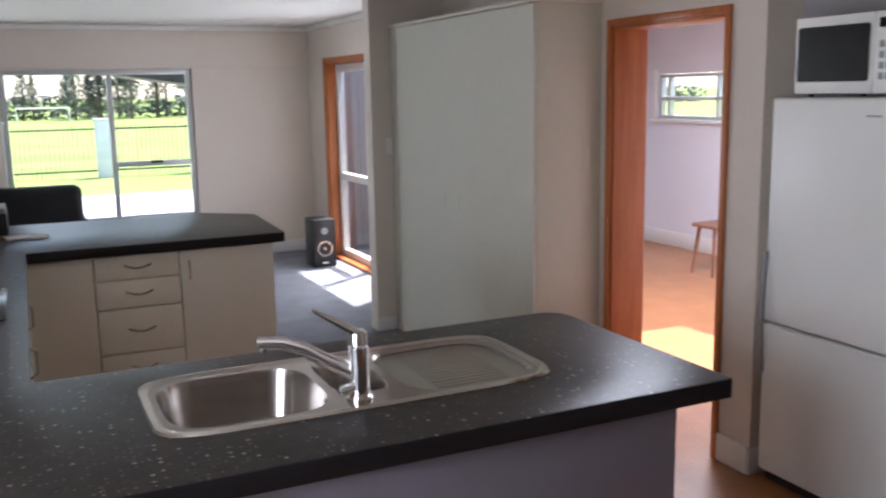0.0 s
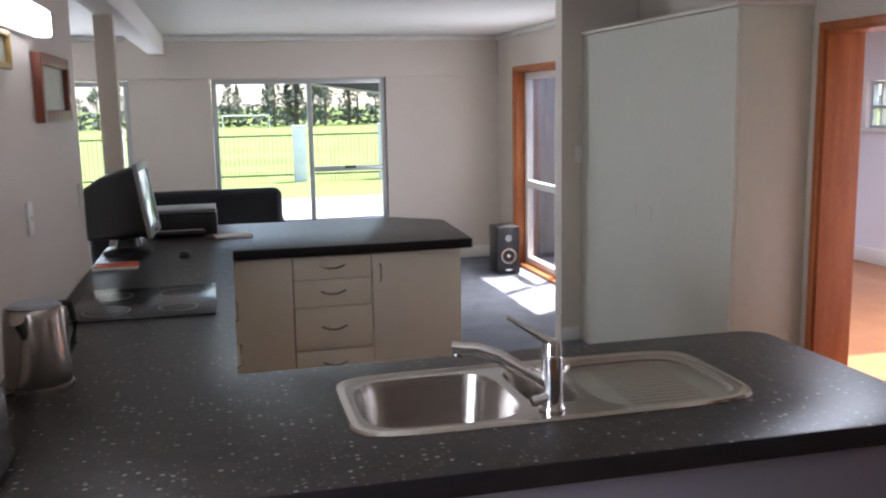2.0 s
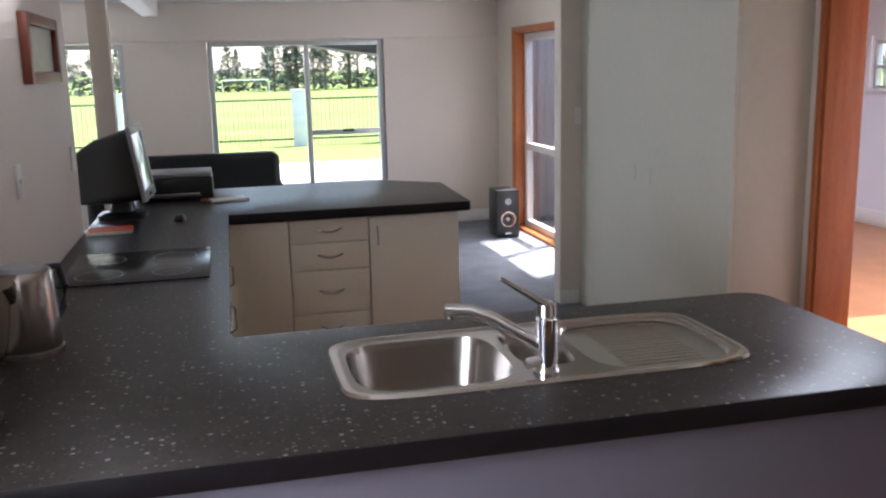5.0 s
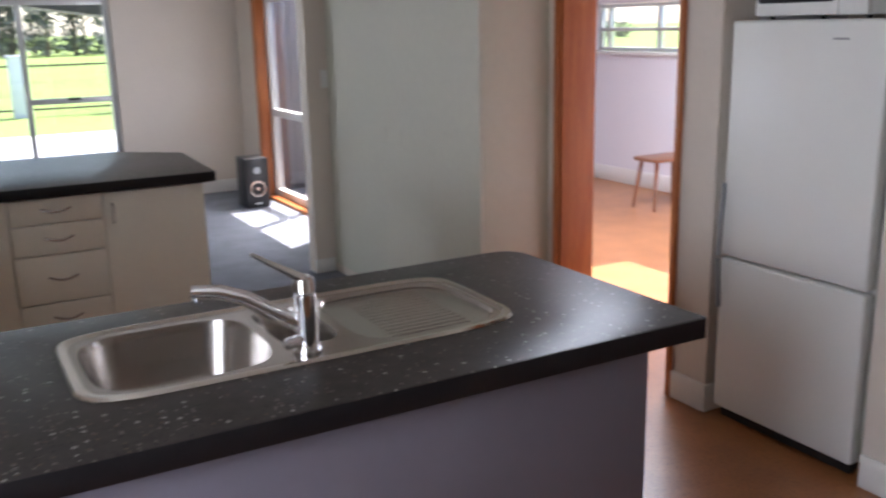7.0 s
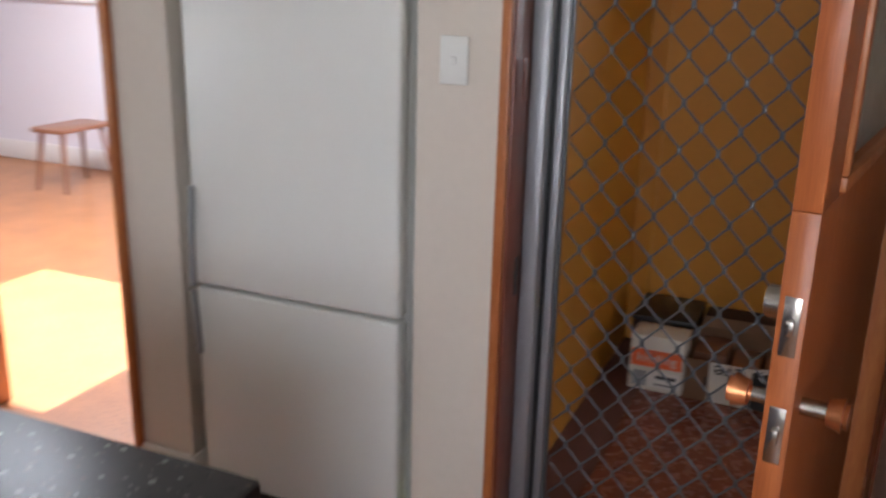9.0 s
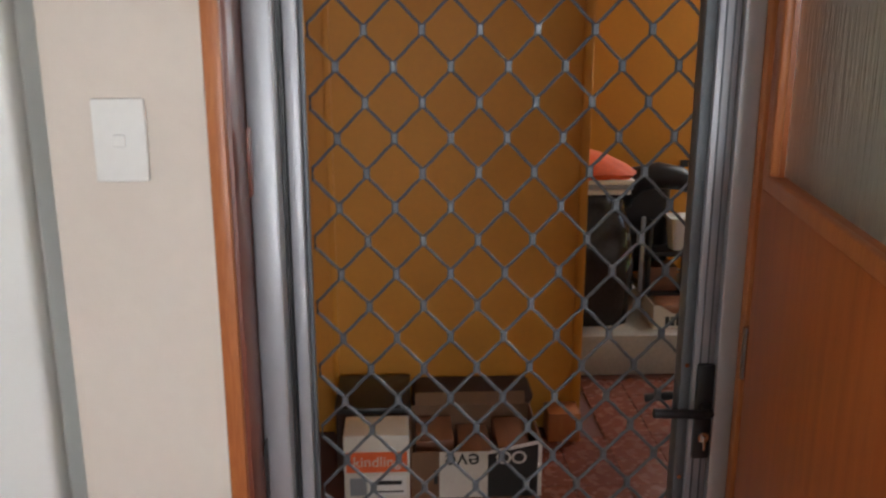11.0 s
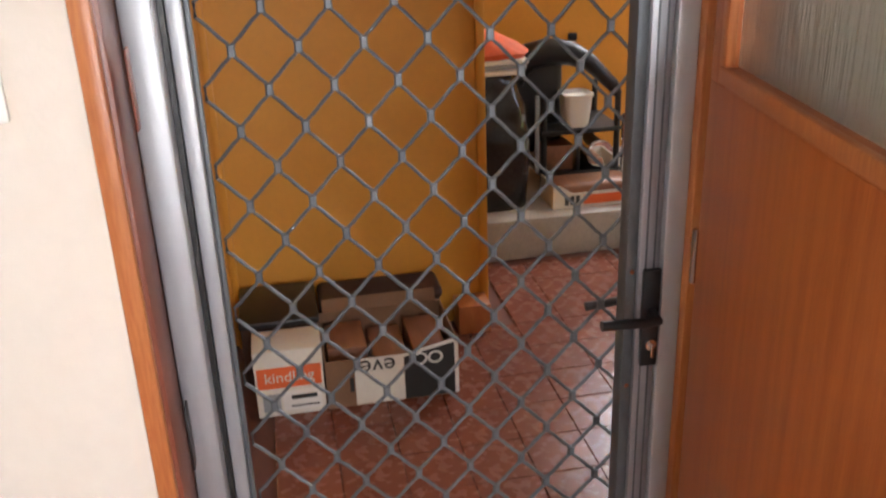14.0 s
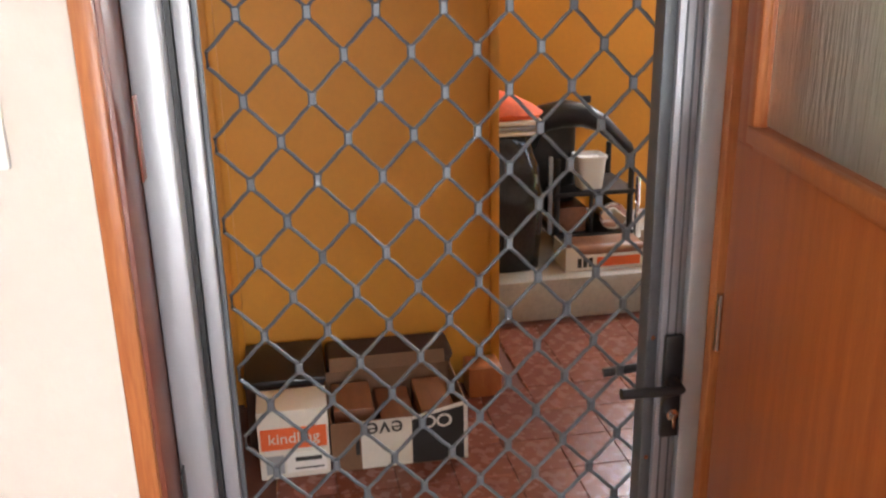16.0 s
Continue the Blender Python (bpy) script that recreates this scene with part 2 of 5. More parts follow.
def bm_cyl(p, q, r0, r1=None, seg=20, bevel=0.0, bm=None):
    """A round bar from p to q."""
    p, q = Vector(p), Vector(q)
    own = bmesh.new()
    bmesh.ops.create_cone(own, cap_ends=True, segments=seg, radius1=r0, radius2=r0 if r1 is None else r1, depth=(q - p).length)
    if bevel:
        bmesh.ops.bevel(own, geom=[e for e in own.edges if len(e.link_faces) == 2 and e.calc_face_angle(0) > 0.7], offset=bevel, segments=2, affect="EDGES")
    bmesh.ops.transform(own, matrix=Matrix.Translation((p + q) / 2) @ (q - p).to_track_quat("Z", "Y").to_matrix().to_4x4(), verts=own.verts)
    return join(bm, own)


def bm_tube(points, r, seg=10, bm=None, flat=1.0):
    """A bent bar along points."""
    own = bmesh.new()
    pts = [Vector(p) for p in points]
    rings = []
    for i, p in enumerate(pts):
        d = (pts[min(i + 1, len(pts) - 1)] - pts[max(i - 1, 0)]).normalized()
        ref = Vector((0, 0, 1)) if abs(d.z) < 0.95 else Vector((1, 0, 0))
        a = d.cross(ref).normalized()
        b = a.cross(d)
        rr = r[i] if isinstance(r, (list, tuple)) else r
        rings.append([own.verts.new(p + a * math.cos(k * math.tau / seg) * rr + b * math.sin(k * math.tau / seg) * rr * flat) for k in range(seg)])
    for u, v in zip(rings, rings[1:]):
        for k in range(seg):
            own.faces.new((u[k], u[(k + 1) % seg], v[(k + 1) % seg], v[k]))
    own.faces.new(rings[0][::-1]), own.faces.new(rings[-1])
    return join(bm, own)


def bm_prism(outline, z0, z1, bevel=0.0, bm=None, seg=2):
    """An outline in x and y, drawn out upwards."""
    own = bmesh.new()
    f = own.faces.new([own.verts.new((x, y, z0)) for x, y in outline])
    if f.calc_area() and f.normal.z < 0:
        f.normal_flip()
    own.faces.ensure_lookup_table()
    up = bmesh.ops.extrude_face_region(own, geom=own.faces[:])
    bmesh.ops.translate(own, vec=(0, 0, z1 - z0), verts=[g for g in up["geom"] if isinstance(g, bmesh.types.BMVert)])
    bmesh.ops.recalc_face_normals(own, faces=own.faces[:])
    if bevel:
        bmesh.ops.bevel(own, geom=[e for e in own.edges if abs(e.verts[0].co.z - e.verts[1].co.z) < 1e-6], offset=bevel, segments=seg, profile=0.5, affect="EDGES")
    return join(bm, own)


def round_rect(x0, x1, y0, y1, r, n=6):
    pts = []
    for cx, cy, a in ((x1 - r, y1 - r, 0), (x0 + r, y1 - r, 90), (x0 + r, y0 + r, 180), (x1 - r, y0 + r, 270)):
        pts += [(cx + r * math.cos(radians(a + 90 * k / n)), cy + r * math.sin(radians(a + 90 * k / n))) for k in range(n + 1)]
    return pts


def mesh_of(name, bm, material, smooth=True):
    me = bpy.data.meshes.new(name)
    bm.to_mesh(me)
    bm.free()
    me.materials.append(material)
    if smooth:
        me.polygons.foreach_set("use_smooth", [True] * len(me.polygons))
        me.set_sharp_from_angle(angle=radians(35))
    return me


def thing(name, label, category, group="", at=(0, 0, 0), kind=""):
    ob = new(name)
    ob.location = at
    ob.empty_display_size = 0.1
    return tagged(ob, label, category, group, kind)


def part(name, bm, material, parent, label=""):
    """One mesh under a thing or a part; its shape is given in world metres."""
    ob = new(name, mesh_of(name, bm, material))
    if parent is not None:
        ob.parent = parent
        base = Vector((0, 0, 0))
        p = parent
        while p is not None:
            base += p.location
            p = p.parent
        ob.data.transform(Matrix.Translation(-base))
    return tagged(ob, label)


def solid(name, bm, material, label="", category="", kind="", group=""):
    return tagged(new(name, mesh_of(name, bm, material)), label, category, group, kind)


def structure(name, bm, material, label=""):
    return solid(name, bm, material, label, kind="structure")


def writing(body, size, m, material, parent, name="lettering"):
    """Flat letters in the built-in font, as a mesh."""
    cu = bpy.data.curves.new(name, "FONT")
    cu.body, cu.size, cu.extrude, cu.align_x, cu.align_y = body, size, 0.0006, "CENTER", "CENTER"
    tmp = bpy.data.objects.new(name, cu)
    scene.collection.objects.link(tmp)
    me = bpy.data.meshes.new_from_object(tmp.evaluated_get(bpy.context.evaluated_depsgraph_get()))
    bpy.data.objects.remove(tmp)
    me.materials.clear()
    me.materials.append(material)
    ob = new(name, me)
    me.transform(m)
    ob.parent = parent
    base = Vector((0, 0, 0))
    p = parent
    while p is not None:
        base += p.location
        p = p.parent
    me.transform(Matrix.Translation(-base))
    return ob


# ---- the shell ----
XR, XO = 2.372, 2.572        # kitchen wall: inner and outer face
CZ = 2.40                    # ceiling
FAR = 9.24                   # far wall
XL = -1.15                   # kitchen's side wall


def wall_run(name, axis, a0, a1, b0, b1, holes, z1=CZ, material=None, label=""):
    """A wall along an axis from a0 to a1, b0 to b1 thick, with holes (from, to, sill, head)."""
    bm = bmesh.new()

    def put(s, e, lo, hi):
        if e - s > 1e-4 and hi - lo > 1e-4:
            if axis == "y":
                bm_box(b0, b1, s, e, lo, hi, bm=bm)
            else:
                bm_box(s, e, b0, b1, lo, hi, bm=bm)

    at = a0
    for s, e, lo, hi in sorted(holes):
        put(at, s, 0 if z1 > 0.5 else -0.3, z1)
        put(s, e, 0, lo)
        put(s, e, hi, z1)
        at = e
    put(at, a1, 0, z1)
    return structure(name, bm, material or WALL, label)


structure("floor", bm_box(XL - 0.12, XO, -3.6, 4.75, -0.12, 0.0), FLOOR, "glossy varnished orange-brown floor")
structure("floor_carpet", bm_box(-4.2, 2.67, 4.75, FAR + 0.1, -0.12, 0.0), CARPET, "blue-grey short pile carpet")
structure("floor_lounge_edge", bm_box(-4.2, XL - 0.12, 4.28, 4.75, -0.12, 0.0), CARPET, "blue-grey short pile carpet")
structure("floor_bedroom", bm_prism([(XO, 2.49), (6.0, 2.49), (6.0, 8.0), (4.1, 8.0), (4.1, 5.82), (XO, 5.82)], -0.12, -0.001), FLOOR, "glossy varnished orange-brown floor")
structure("ceiling", bm_prism([(XL - 0.12, -3.6), (XO, -3.6), (XO, 5.7), (-4.2, 5.7), (-4.2, 4.28), (XL - 0.12, 4.28)], CZ, CZ + 0.12), CEIL, "off-white painted ceiling")
structure("ceiling_lounge", bm_box(-4.2, 2.67, 5.7, FAR + 0.1, CZ, CZ + 0.12), CEIL, "off-white painted ceiling")
bm = bm_box(XO, 3.45, 2.49, 5.82, CZ, CZ + 0.12)
bm_box(4.75, 6.0, 2.49, 5.82, CZ, CZ + 0.12, bm=bm)
bm_box(4.1, 6.0, 5.82, 8.0, CZ, CZ + 0.12, bm=bm)
bm_box(3.45, 4.75, 2.49, 3.95, CZ, CZ + 0.12, bm=bm)
bm_box(3.45, 4.75, 5.30, 5.82, CZ, CZ + 0.12, bm=bm)
structure("ceiling_bedroom", bm, CEIL, "off-white painted ceiling with a skylight opening")

wall_run("wall_kitchen", "y", -3.6, 5.6, XR, XO, [(0.56, 1.495, -0.12, 2.05), (1.73, 2.50, 0, CZ), (2.715, 3.575, 0, 2.03)], label="warm white painted kitchen wall")
wall_run("wall_lounge_side", "y", 5.72, FAR, 2.47, 2.67, [(6.72, 8.64, 0, 2.02)], label="warm white painted lounge wall")
wall_run("wall_nib", "x", 1.81, 2.67, 5.60, 5.72, [], label="warm white painted end wall between kitchen and lounge")
wall_run("wall_far", "x", -4.2, 2.67, FAR, FAR + 0.16, [(-3.6, -1.34, 0.45, 1.97), (-0.55, 1.24, 0.45, 1.975)], label="warm white painted wall with two windows")
# the hole in this wall is added, out of view, for the fill lamp
wall_run("wall_side", "y", -3.6, 4.40, XL - 0.12, XL, [(0.2, 1.2, 0.9, 2.05)], label="warm white painted wall beside the bench")
wall_run("wall_back", "x", XL - 0.12, XO, -3.72, -3.6, [], label="warm white painted wall")
wall_run("wall_outer", "y", 4.28, FAR, -4.32, -4.2, [], label="warm white painted wall")
# unseen wall end, added to block light from the open door's far face
structure("wall_entry_nib", bm_box(1.62, XR - 0.020, 0.30, 0.575, 0, CZ), WALL, "unseen white wall end added to shade the back of the open door")
structure("wall_lounge_near", bm_box(-4.2, XL - 0.12, 4.28, 4.40, 0, CZ), WALL, "warm white painted wall")
structure("wall_recess", bm_box(3.12, 3.2, 1.65, 2.58, 0, CZ), WALL, "shadowed back of the fridge recess")
structure("wall_recess_side", bm_box(XO, 3.12, 1.65, 1.73, 0, CZ), WALL, "side of the fridge recess")
structure("wall_bedroom_near", bm_box(XO, 6.0, 2.50, 2.58, 0, CZ), BLUE_WALL, "pale painted bedroom wall")
wall_run("wall_bedroom_back", "y", 2.58, 7.9, 5.90, 6.0, [(6.05, 7.66, 1.36, 1.84)], material=BLUE_WALL, label="pale painted bedroom wall with a high window")
structure("wall_bedroom_left", bm_box(XO + 0.1, 4.2, 5.72, 5.82, 0, CZ), BLUE_WALL, "pale painted bedroom wall")
structure("wall_bedroom_corner", bm_box(4.1, 4.2, 5.82, 8.0, 0, CZ), BLUE_WALL, "pale painted bedroom wall")
structure("wall_bedroom_end", bm_box(4.2, 6.0, 7.9, 8.0, 0, CZ), BLUE_WALL, "pale painted bedroom wall")

# lowered lintel panel and cornice on the far wall
structure("trim_lintel", bm_box(-4.2, 2.47, FAR - 0.035, FAR - 0.002, 1.985, CZ - 0.002, 0.004), WALL, "painted lintel board above the windows")
structure("trim_cornice", bm_box(-4.2, 2.47, FAR - 0.075, FAR - 0.036, CZ - 0.05, CZ - 0.002, 0.012), CEIL, "small painted cornice")
structure("trim_cornice_side", bm_box(2.42, 2.468, 5.73, FAR - 0.08, CZ - 0.05, CZ - 0.002, 0.012), CEIL, "small painted cornice")
structure("trim_cornice_bedroom", bm_box(5.85, 5.898, 2.6, 7.88, CZ - 0.05, CZ - 0.002, 0.012), CEIL, "small painted cornice")


def skirting(name, x0, x1, y0, y1, h=0.13):
    structure(name, bm_box(x0, x1, y0, y1, 0.001, h, 0.006), WHITE, "white painted skirting board")


skirting("baseboard_stub", XR - 0.015, XR - 0.001, 2.502, 2.70)
skirting("baseboard_stub_return", XR - 0.015, XR + 0.30, 2.487, 2.499)
skirting("baseboard_switch", XR - 0.015, XR - 0.001, 1.535, 1.728)
skirting("baseboard_far", -0.5, 2.45, FAR - 0.016, FAR - 0.001)
skirting("baseboard_lounge", 2.453, 2.469, 8.70, FAR - 0.02)
skirting("baseboard_nib", 1.80, 1.95, 5.583, 5.599, 0.10)
skirting("baseboard_bedroom_back", 5.882, 5.898, 2.6, 7.88, 0.16)
skirting("baseboard_bedroom_end", 4.22, 5.88, 7.882, 7.898, 0.16)
skirting("baseboard_door_wall", XR - 0.015, XR - 0.001, -3.55, 0.298)

# ceiling beam and its post
structure("trim_beam", bm_box(-1.13, -0.98, 4.3, FAR - 0.04, 2.22, CZ - 0.002, 0.008), CEIL, "white painted ceiling beam")
solid("post", bm_box(-1.135, -1.03, 5.14, 5.245, 0, 2.22, 0.006), WALL, "white painted square post under the beam", "post")


def door_lining(name, y0, y1, z1, x0, x1, face_material, lining_material, at_x, w=0.03, depth=0.03):
    """Timber lining of an opening in a wall along y, with architraves on the room's side."""
    t = thing(name, "orange varnished timber door frame set in the wall", "door frame", at=(at_x, (y0 + y1) / 2, 0), kind="structure")
    part("jamb", bm_box(x0, x1, y1 - depth, y1 - 0.001, 0.001, z1 - 0.001, 0.003), lining_material, t)
    part("jamb", bm_box(x0, x1, y0 + 0.001, y0 + depth, 0.001, z1 - 0.001, 0.003), lining_material, t)
    part("head", bm_box(x0, x1, y0 + depth, y1 - depth, z1 - depth, z1 - 0.001, 0.003), lining_material, t)
    part("architrave", bm_box(at_x - 0.018, at_x - 0.001, y1 - 0.014, y1 + w, 0.001, z1 + w, 0.004), face_material, t)
    part("architrave", bm_box(at_x - 0.018, at_x - 0.001, y0 - w, y0 + 0.014, 0.001, z1 + w, 0.004), face_material, t)
    part("architrave", bm_box(at_x - 0.018, at_x - 0.001, y0 + 0.014, y1 - 0.014, z1 - 0.014, z1 + w, 0.004), face_material, t)
    return t


door_lining("door_1", 2.715, 3.575, 2.03, XR + 0.001, XO + 0.01, ORANGE_WOOD, ORANGE_WOOD, XR, 0.02)
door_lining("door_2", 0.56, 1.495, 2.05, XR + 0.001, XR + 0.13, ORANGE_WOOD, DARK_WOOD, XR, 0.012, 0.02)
door_lining("door_3", 6.72, 8.64, 2.02, 2.471, 2.66, ORANGE_WOOD, ORANGE_WOOD, 2.47, 0.03)


def window_unit(name, axis, a0, a1, b, z0, z1, mullions=(), rails=(), label="", fw=0.05, fd=0.07, material=None):
    """An aluminium window in a wall: frame bars, mullions, rails (from, to, z) and panes."""
    t = thing(name, label, "window", at=((a0 + a1) / 2 if axis == "x" else b, b if axis == "x" else (a0 + a1) / 2, z0), kind="structure")

    def bar(n, s, e, lo, hi, m=material or WIN_ALU, d=fd, bev=0.004):
        args = (s, e, b - d / 2, b + d / 2) if axis == "x" else (b - d / 2, b + d / 2, s, e)
        return part(n, bm_box(*args, lo, hi, bev), m, t)

    bar("window_frame", a0, a0 + fw, z0, z1)
    bar("window_frame", a1 - fw, a1, z0, z1)
    bar("window_frame", a0 + fw, a1 - fw, z1 - fw, z1)
    bar("window_frame", a0 + fw, a1 - fw, z0, z0 + fw)
    for m in mullions:
        bar("mullion", m - fw / 2, m + fw / 2, z0 + fw, z1 - fw)
    for s, e, z in rails:
        bar("rail", s, e, z - fw / 2, z + fw / 2)
    p = bar("pane", a0 + fw, a1 - fw, z0 + fw, z1 - fw, CLEAR, 0.006, 0)
    p.visible_shadow = False
    return t


w = window_unit("window_1", "x", -0.545, 1.235, FAR + 0.07, 0.455, 1.972, mullions=[0.44], rails=[(0.465, 1.185, 1.03)], label="silver aluminium window with an opening sash, looking onto a field")
part("latch", bm_box(0.78, 0.90, FAR - 0.01, FAR + 0.03, 1.035, 1.06, 0.006), BLACK, w, "black window latch")
# left of x = -1.9 the window is added, hidden, to hold a fill lamp
window_unit("window_2", "x", -3.595, -1.345, FAR + 0.07, 0.455, 1.965, mullions=[-1.5, -2.5], label="silver aluminium window looking onto a field")
w = window_unit("window_3", "y", 6.055, 7.655, 5.96, 1.365, 1.835, mullions=[7.50, 6.75], rails=[(6.08, 7.63, 1.58)], label="white framed high window with louvre blades", fw=0.035)
part("window_sill", bm_box(5.855, 5.93, 6.0, 7.72, 1.33, 1.359, 0.004), WHITE, w)
part("window_casing", bm_box(5.88, 5.898, 6.0, 6.049, 1.36, 1.88, 0.004), WHITE, w)
part("window_casing", bm_box(5.88, 5.898, 7.661, 7.72, 1.36, 1.88, 0.004), WHITE, w)
# unseen window, added to give the side fill lamp an opening
window_unit("window_8", "y", 0.205, 1.195, XL - 0.06, 0.905, 2.045, mullions=[0.7], label="unseen silver aluminium window added as an opening for fill light")

# glazed slider in the lounge
t = window_unit("window_6", "y", 6.755, 8.60, 2.60, 0.03, 1.985, mullions=[7.70], rails=[(7.73, 8.55, 0.86)], label="white aluminium sliding door with a glazed leaf", fw=0.07, material=WHITE)
structure("trim_threshold", bm_box(2.475, 2.66, 6.76, 8.60, 0.001, 0.028, 0.006), ORANGE_WOOD, "varnished timber sill of the sliding door")

# ---- kitchen ----
BT = 0.92                    # bench top
TH = 0.055                   # its edge

# continuous worktop: near leg, side leg, far leg
near = [(XL + 0.002, 1.445), (1.265, 1.445), (1.275, 1.455)]
near += [(1.18 + 0.09 * math.cos(radians(a)), 2.25 + 0.09 * math.sin(radians(a))) for a in (0, 18, 36, 54, 72, 90)]
near += [(-0.47, 2.34), (-0.45, 4.70), (0.905, 4.70), (0.915, 4.71), (0.955, 5.60), (0.62, 5.88), (-1.02, 5.88), (-1.02, 5.25), (-1.025, 5.135), (XL + 0.002, 5.13)]


def worktop():
    """The worktop as one slab with the sink's hole cut out."""
    x0, x1, y0, y1 = SINK
    own = bm_prism(near, BT - TH, BT, 0.004)
    me = mesh_of("worktop", own, COUNTER)
    ob = new("blank", me)
    cut = bmesh.new()
    bm_box(x0 + 0.03, x1 - 0.03, y0 + 0.03, y1 - 0.03, BT - 0.3, BT + 0.3, bm=cut)
    cm = bpy.data.meshes.new("cut")
    cut.to_mesh(cm), cut.free()
    cob = new("cut", cm)
    mod = ob.modifiers.new("hole", "BOOLEAN")
    mod.object, mod.operation, mod.solver = cob, "DIFFERENCE", "EXACT"
    bpy.context.view_layer.update()
    done = bpy.data.meshes.new_from_object(ob.evaluated_get(bpy.context.evaluated_depsgraph_get()))
    bpy.data.objects.remove(ob), bpy.data.objects.remove(cob)
    t = thing("worktop", "dark speckled laminate worktop with black front edges", "worktop", at=(0, 3.4, BT - TH))
    for n, m, top in (("slab", COUNTER, True), ("edge_band", EDGE, False)):
        own = bmesh.new()
        own.from_mesh(done)
        bmesh.ops.delete(own, geom=[f for f in own.faces if (f.normal.z > 0.9) != top], context="FACES")
        part(n, own, m, t, "" if top else "black laminate edge")


SINK = (-0.215, 0.885, 1.690, 2.190)
worktop()


def superellipse(x0, x1, y0, y1, n, k=56):
    """A ring of k points, square with round corners."""
    cx, cy, a, b = (x0 + x1) / 2, (y0 + y1) / 2, (x1 - x0) / 2, (y1 - y0) / 2
    out = []
    for i in range(k):
        t = math.tau * i / k
        c, s = math.cos(t), math.sin(t)
        out.append((cx + a * math.copysign(abs(c) ** (2 / n), c), cy + b * math.copysign(abs(s) ** (2 / n), s)))
    return out


def bm_rings(rings, close_end=True):
    """A skin over rings of equal counts: (points, z)."""
    own = bmesh.new()
    vs = [[own.verts.new((x, y, z)) for x, y in pts] for pts, z in rings]
    for u, v in zip(vs, vs[1:]):
        for i in range(len(u)):
            own.faces.new((u[i], u[(i + 1) % len(u)], v[(i + 1) % len(u)], v[i]))
    if close_end:
        own.faces.new(vs[-1])
    return own


def sink():
    x0, x1, y0, y1 = SINK
    t = thing("sink", "stainless steel double bowl sink with drainer set in the worktop", "sink", at=((x0 + x1) / 2, (y0 + y1) / 2, BT))
    # rolled rim
    rim = bm_rings([(superellipse(x0, x1, y0, y1, 7), BT + 0.001), (superellipse(x0 + 0.004, x1 - 0.004, y0 + 0.004, y1 - 0.004, 7), BT + 0.008),
                    (superellipse(x0 + 0.014, x1 - 0.014, y0 + 0.014, y1 - 0.014, 7), BT + 0.009), (superellipse(x0 + 0.026, x1 - 0.026, y0 + 0.026, y1 - 0.026, 7), BT + 0.004)], False)
    part("rim", rim, RIM_STEEL, t, "bright rolled steel rim")
    # deck plate with its three sunken areas
    bowls = {"bowl": (x0 + 0.042, x0 + 0.455, y0 + 0.042, y1 - 0.058, 0.17), "half_bowl": (x0 + 0.482, x0 + 0.635, y0 + 0.118, y1 - 0.062, 0.12), "drainer": (x0 + 0.662, x1 - 0.034, y0 + 0.040, y1 - 0.040, 0.012)}
    k = 56
    deck = bmesh.new()
    outer = [deck.verts.new((x, y, BT + 0.004)) for x, y in superellipse(x0 + 0.024, x1 - 0.024, y0 + 0.024, y1 - 0.024, 7, k)]
    edges = [deck.edges.new((outer[i], outer[(i + 1) % k])) for i in range(k)]
    for a, b, c, d, depth in bowls.values():
        ring = [deck.verts.new((x, y, BT + 0.004)) for x, y in superellipse(a, b, c, d, 4, k)]
        edges += [deck.edges.new((ring[i], ring[(i + 1) % k])) for i in range(k)]
    bmesh.ops.triangle_fill(deck, use_beauty=True, edges=edges)
    bmesh.ops.recalc_face_normals(deck, faces=deck.faces[:])
    if deck.faces[:] and sum(f.normal.z for f in deck.faces) < 0:
        bmesh.ops.reverse_faces(deck, faces=deck.faces[:])
    part("deck", deck, STEEL, t)
    for n, (a, b, c, d, depth) in bowls.items():
        s = min(0.03, depth)
        rings = [(superellipse(a, b, c, d, 4), BT + 0.004), (superellipse(a + s * 0.2, b - s * 0.2, c + s * 0.2, d - s * 0.2, 4), BT + 0.004 - depth * 0.12),
                 (superellipse(a + s * 0.6, b - s * 0.6, c + s * 0.6, d - s * 0.6, 4), BT + 0.004 - depth * 0.8), (superellipse(a + s * 1.4, b - s * 1.4, c + s * 1.4, d - s * 1.4, 4), BT + 0.004 - depth)]
        own = bm_rings(rings)
        bmesh.ops.recalc_face_normals(own, faces=own.faces[:])
        p = part(n, own, STEEL, t)
        cx, cy = (a + b) / 2, (c + d) / 2
        if n == "drainer":
            for i in range(14):
                y = c + 0.05 + i * (d - c - 0.10) / 13
                part("rib", bm_cyl((a + 0.09, y, BT - 0.0105), (b - 0.09, y, BT - 0.0098), 0.0035, seg=8), STEEL, p)
        else:
            part("waste", bm_cyl((cx, cy, BT - depth + 0.0045), (cx, cy, BT - depth + 0.008), 0.036, seg=24, bevel=0.002), CHROME, p)
    return t


